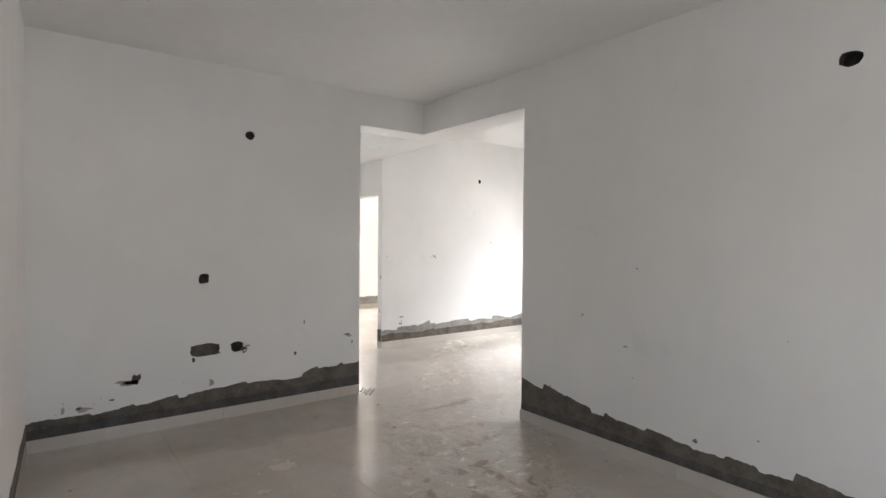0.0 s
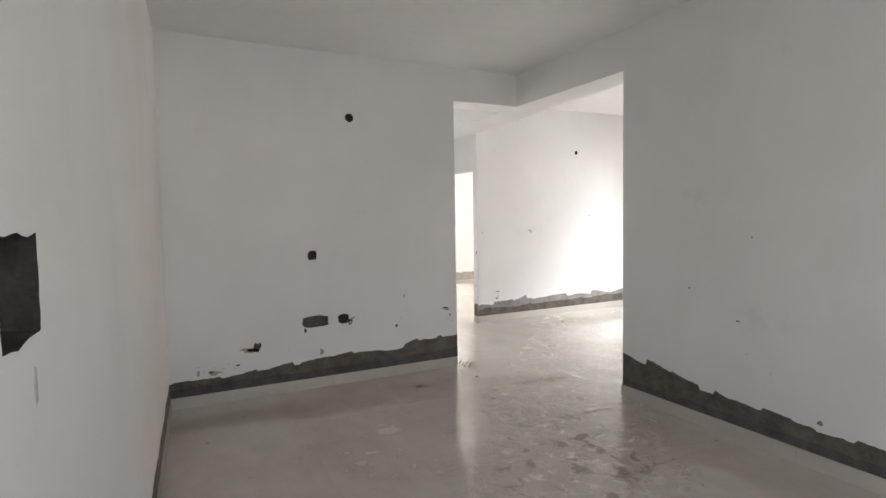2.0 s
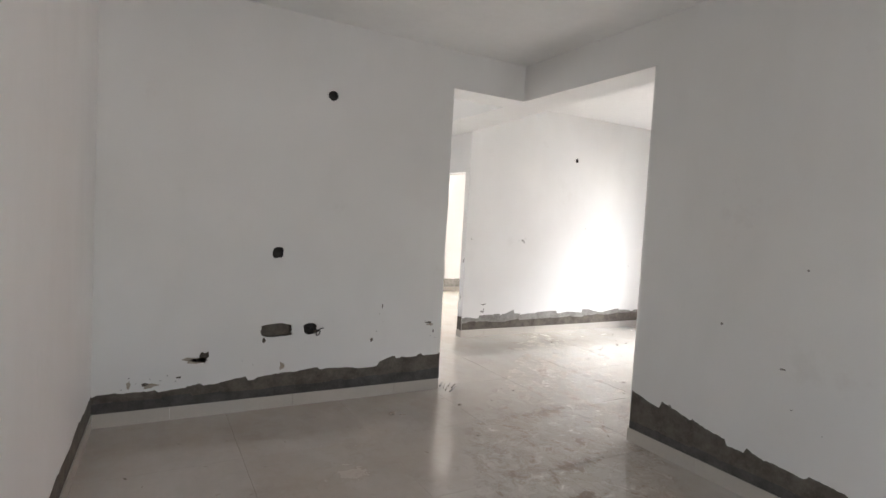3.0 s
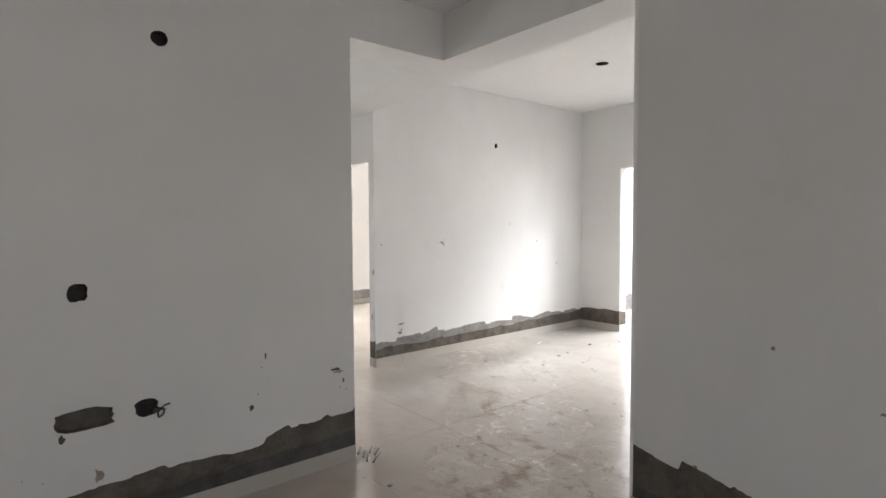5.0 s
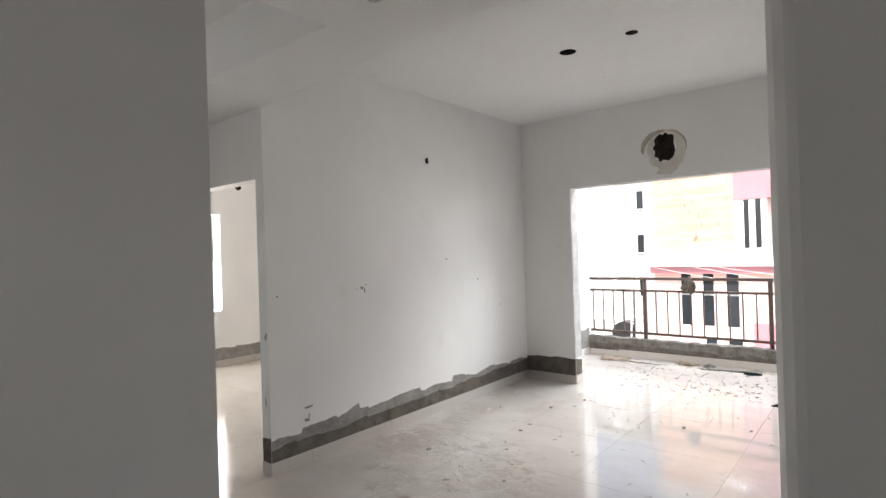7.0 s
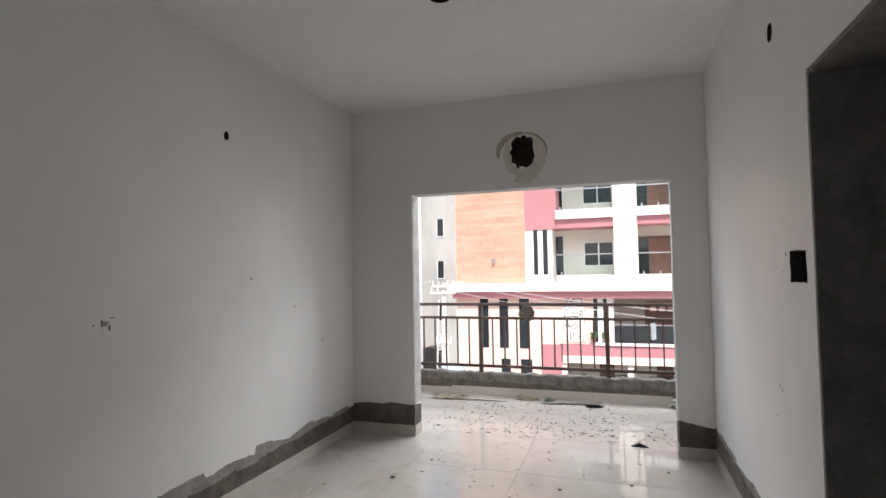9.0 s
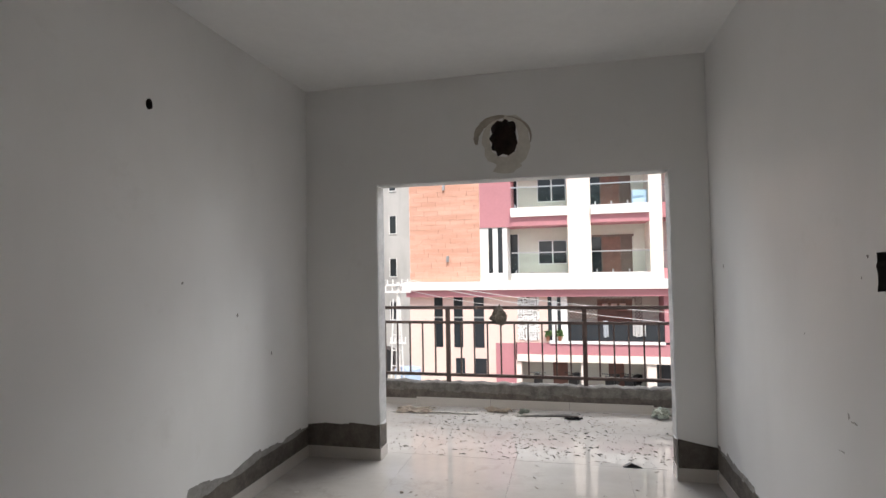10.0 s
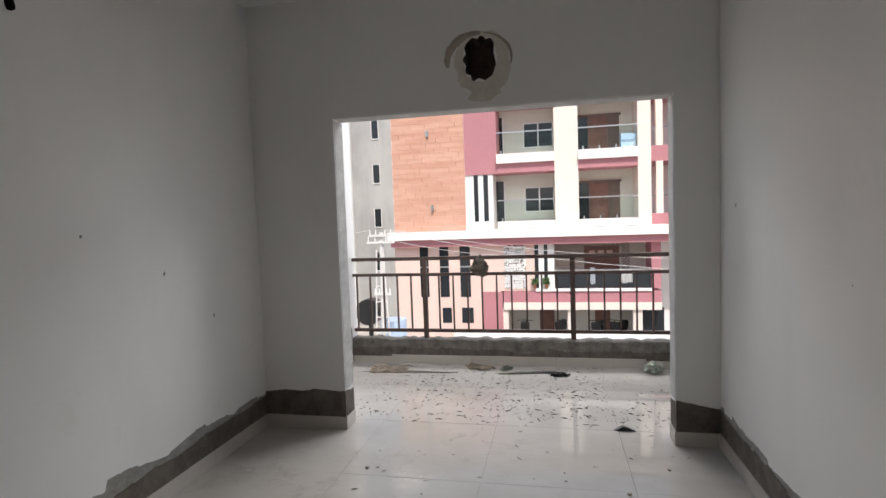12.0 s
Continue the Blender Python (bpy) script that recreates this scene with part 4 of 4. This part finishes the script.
for y, z in ((6.05, -1.98), (5.52, -1.98)):
    pot = holder("potted_plant", (X0 - 0.09, y, z), "clay potted plant on the terrace edge", "plant", "plants on the terrace edge")
    bm = bmesh.new()
    tube(bm, (X0 - 0.09, y, z), (X0 - 0.09, y, z + 0.22), 0.06, 10, 0.10)
    under(pot, part("pot", bm, "pot"))
    bm = bmesh.new()
    rp = random.Random(int(y * 10))
    for k in range(60):
        d = Vector((rp.uniform(-1, 1), rp.uniform(-1, 1), rp.uniform(-0.6, 1.2)))
        c0 = Vector((X0 - 0.12, y, z + 0.30)) + d * 0.15
        u, w = Vector((rp.uniform(-1, 1), rp.uniform(-1, 1), rp.uniform(-1, 1))).normalized() * 0.07, d.normalized() * 0.05
        bm.faces.new([bm.verts.new(p) for p in (c0 - u, c0 + w, c0 + u, c0 - w)])
    under(pot, part("leaves", bm, "leaf"))
for y0, w, z0, h, mt, lb in ((3.35, 0.22, -1.8, 0.75, "pale", "pale blue garment hanging on the terrace rail"), (1.75, 0.55, -1.75, 0.62, "white", "white cloth hanging on the terrace rail")):
    bm = bmesh.new()
    prev = None
    for k in range(9):
        yy = y0 + w * k / 8
        xx = X0 + 0.03 + 0.02 * math.sin(k * 1.9)
        col = [bm.verts.new((xx, yy, z0 + 0.03 * math.sin(k))), bm.verts.new((X0 + 0.05, yy, z0 + h))]
        if prev:
            bm.faces.new((prev[0], col[0], col[1], prev[1]))
        prev = col
    bmesh.ops.solidify(bm, geom=bm.faces[:], thickness=0.012)
    thing("hanging_cloth", bm, mt, lb, "cloth")


def scooter(x, y, turn):
    """A parked scooter: wheels, body, seat, front shield, handlebar."""
    e = new("scooter")
    tagged(e, "dark parked motor scooter on the parking level", "scooter", "parked scooters")
    for dy in (-0.6, 0.6):
        bm = bmesh.new()
        tube(bm, (-0.05, dy, 0.25), (0.05, dy, 0.25), 0.25, 18)
        w = part("wheel", bm, "rubber", e)
        bm = bmesh.new()
        tube(bm, (-0.056, dy, 0.25), (0.056, dy, 0.25), 0.13, 14)
        part("rim", bm, "steel", w)
    bm = prism(bmesh.new(), [(-0.13, a, b) for a, b in ((-0.75, 0.5), (-0.1, 0.3), (0.35, 0.3), (0.35, 0.36), (0.0, 0.42), (-0.1, 0.72), (-0.8, 0.78))], (0.26, 0, 0))
    part("body", bm, "black", e)
    bm = prism(bmesh.new(), [(-0.12, a, b) for a, b in ((-0.8, 0.785), (-0.1, 0.73), (-0.05, 0.8), (-0.75, 0.87))], (0.24, 0, 0))
    part("seat", bm, "rubber", e)
    bm = prism(bmesh.new(), [(-0.2, a, b) for a, b in ((0.3, 0.3), (0.38, 0.3), (0.52, 0.95), (0.45, 0.98))], (0.4, 0, 0))
    part("front_shield", bm, "black", e)
    bm = bmesh.new()
    tube(bm, (-0.36, 0.45, 1.05), (0.36, 0.45, 1.05), 0.018, 6)
    tube(bm, (0, 0.5, 0.9), (0, 0.45, 1.05), 0.03, 6)
    part("handlebar", bm, "black", e)
    e.matrix_world = pose(x, y, PLINTH, 0, 0, turn)
    return e


for x, y, t in ((X0 + 0.6, 3.2, 70), (X0 + 0.7, 4.9, 80), (X0 + 0.6, 6.6, 95), (X0 + 0.7, 2.3, 60)):
    scooter(x, y, t)

# grey unfinished house behind
grey_house = holder("grey_building", (46, 20, G), "grey unpainted cement apartment building with small windows", "building")


def gp(name, spans, mat, label=""):
    return [under(grey_house, part(name, boxes(sp), mat, None, label)) for sp in spans][0]


gp("wall", [(41, 10, G, 52, 19.35, 12.5)], "greycement", "stained grey cement wall")
gp("wall", [(41.6, 19.35, G, 52, 30, 12.5)], "white", "white painted wall")
gp("pier", [(40.7, 19.35, G, 41.6, 19.8, 12.5)], "white", "white corner pier")
gp("roof", [(40.8, 10, 12.5, 52, 30, 12.8)], "greycement")
for k in range(-2, 4):
    z = 0.93 + 3.15 * k
    if z > -5:
        gp("window", [(40.985, 17.3, z, 40.995, 17.78, z + 1.28)], "pane", "small dark window")
        gp("window_frame", [(40.95, 17.26, z - 0.06, 41.0, 17.3, z + 1.34), (40.95, 17.78, z - 0.06, 41.0, 17.82, z + 1.34), (40.93, 17.3, z - 0.06, 41.0, 17.78, z)], "white")
    zw = -0.3 + 3.6 * k
    gp("window", [(41.57, 21.95, zw, 41.59, 23.6, zw + 2.0)], "pane", "large dark window")
    gp("window_hood", [(41.35, 21.85, zw + 2.05, 41.6, 23.7, zw + 2.35)], "cream", "pale window hood")
    gp("slab", [(41.0, 19.8, z - 1.9, 41.6, 30, z - 1.6)], "white")

# utility pole with cross arms and wires
pole = holder("utility_pole", (22, 11.15, G), "pale concrete utility pole with cross arms", "utility pole")
bm = bmesh.new()
tube(bm, (22, 11.15, G), (22, 11.05, 1.0), 0.10, 10, 0.07)
under(pole, part("pole", bm, "concrete"))
for z, l in ((0.86, 0.42), (0.62, 0.5), (-1.2, 0.3)):
    bm = boxes((21.86, 11.05 - l, z, 21.93, 11.05 + l, z + 0.07))
    under(pole, part("cross_arm", bm, "concrete"))
    for k in (-0.9, -0.4, 0.4, 0.9):
        bm = bmesh.new()
        tube(bm, (21.9, 11.05 + l * k, z + 0.07), (21.9, 11.05 + l * k, z + 0.24), 0.022, 7, 0.016)
        under(pole, part("insulator", bm, "white"))
for dy in (-0.3, 0.3):
    bm = bmesh.new()
    tube(bm, (21.92, 11.1 + dy * 0.4, 0.4), (21.92, 11.1 + dy * 1.3, G), 0.028, 6)
    under(pole, part("stay", bm, "concrete"))


for k in range(7):
    z = -0.9 - 0.55 * k
    w = 0.10 + 0.14 * (0.4 - z) / 6.7
    bm = boxes((21.90, 11.1 - w * 1.5, z, 21.935, 11.1 + w * 1.5, z + 0.035))
    under(pole, part("rung", bm, "concrete"))


def wire(a, b, sag, name="overhead_wire"):
    a, b = Vector(a), Vector(b)
    bm = bmesh.new()
    n = 14
    pts = [a.lerp(b, k / n) - Vector((0, 0, sag * 4 * (k / n) * (1 - k / n))) for k in range(n + 1)]
    for p, q in zip(pts, pts[1:]):
        tube(bm, p, q, 0.009, 5)
    return thing(name, bm, "wire", "thin overhead electric wire strung from the pole", "wire", "overhead wires")


wire((21.9, 10.67, 1.09), (22.3, -14, 0.9), 1.2)
wire((21.9, 10.88, 1.09), (22.6, -14, 0.5), 1.4)
wire((21.9, 11.25, 0.86), (28.9, 4.9, -0.4), 0.3)
wire((21.9, 11.43, 1.09), (20.5, 30, 1.1), 0.8)
# dark cable drum and blue tank at the pole's foot
bm = bmesh.new()
tube(bm, (24.0, 12.4, -2.2), (24.6, 12.4, -2.2), 0.52, 18)
tube(bm, (24.3, 12.4, G), (24.3, 12.4, -2.6), 0.1, 8)
thing("cable_drum", bm, "black", "dark round cable drum beside the pole", "drum")
bm = bmesh.new()
tube(bm, (23.2, 11.1, G), (23.2, 11.1, -2.3), 0.5, 16)
thing("water_tank", bm, "blue", "blue plastic water tank beside the road", "tank")

# ---- skirting tiles ----
skirting = holder("baseboard", (0, 0, 0), "pale skirting tiles along the walls", "skirting", kind="structure")
skirt_mesh = {}


def skirt(face, s0, s1, first, h=0.088, step=0.81):
    s = first
    while s > s0:
        s -= step
    while s < s1 - 0.01:
        a, b = max(s, s0), min(s + step, s1)
        if b - a > 0.02:
            key = round(b - a, 3)
            if key not in skirt_mesh:
                bm = boxes((0.0012, -0.010, 0.0, key - 0.0012, 0.0, h))
                skirt_mesh[key] = mesh_of("skirting_tile", bm, "skirting")
            ob = new("skirting_tile", skirt_mesh[key])
            o = face.at(a, 0, 0)
            # the mesh runs along x with its front at -y
            ob.matrix_world = Matrix.Translation(o) @ Matrix(((face.a.x, -face.n.x, 0), (face.a.y, -face.n.y, 0), (0, 0, 1))).to_4x4()
            ob.parent = skirting
        s += step


skirt(F_living, 4.15, BX, 4.49)
skirt(F_pier, N_, N_ + 0.1, N_)
skirt(F_bal, 6.535, N_ - 0.01, 6.535)
skirt(F_bal, 4.147, 4.40, 4.147)
skirt(J_n, BX, BX + BT, BX)
skirt(J_s, BX, BX + BT, BX)
skirt(F_south, 5.28 - E_, BX - E_ - 0.01, 0.2)
skirt(F_south, 0.11, 4.2 - E_, 0.2)
skirt(F_north, W + 0.01, 2.935, 0.9)
skirt(F_east, -1.2, 4.06, 0.3)
skirt(F_west, -1.2, A_, 0.1)
skirt(F_bedn, 4.23, 7.6, 4.3)
skirt(Face((9.222, 0, 0), (0, 1, 0), (-1, 0, 0)), 4.07, N_ - 0.01, 4.3, 0.07)

# ---- floor tiles ----
floor = structure("floor", boxes((0.0, -1.4, -0.12, 9.36, 11.2, -0.004)), "grout", "glossy pale beige floor tiles dusted with plaster", "floor")
tile_mesh = {}
T = 0.81
x = 4.49 - 6 * T
while x < 9.21:
    y = 7.14 - 11 * T
    while y < 11.1:
        x0, x1, y0, y1 = max(x, 0.1), min(x + T, 9.222), max(y, -1.3), min(y + T, 11.1)
        lobby = x0 > 3.8 and y1 < 3.9
        beyond = x0 > 7.7 and y0 > N_
        corridor = x1 < 4.1 and y0 > 8.5
        if x1 - x0 > 0.02 and y1 - y0 > 0.02 and not (lobby or beyond or corridor):
            key = (round(x1 - x0, 3), round(y1 - y0, 3))
            if key not in tile_mesh:
                bm = boxes((0.0006, 0.0006, -0.004, key[0] - 0.0006, key[1] - 0.0006, 0.0))
                tile_mesh[key] = mesh_of("floor_tile", bm, "tile")
            ob = new("floor_tile", tile_mesh[key])
            ob.location = (x0, y0, 0)
            ob.parent = floor
        y += T
    x += T
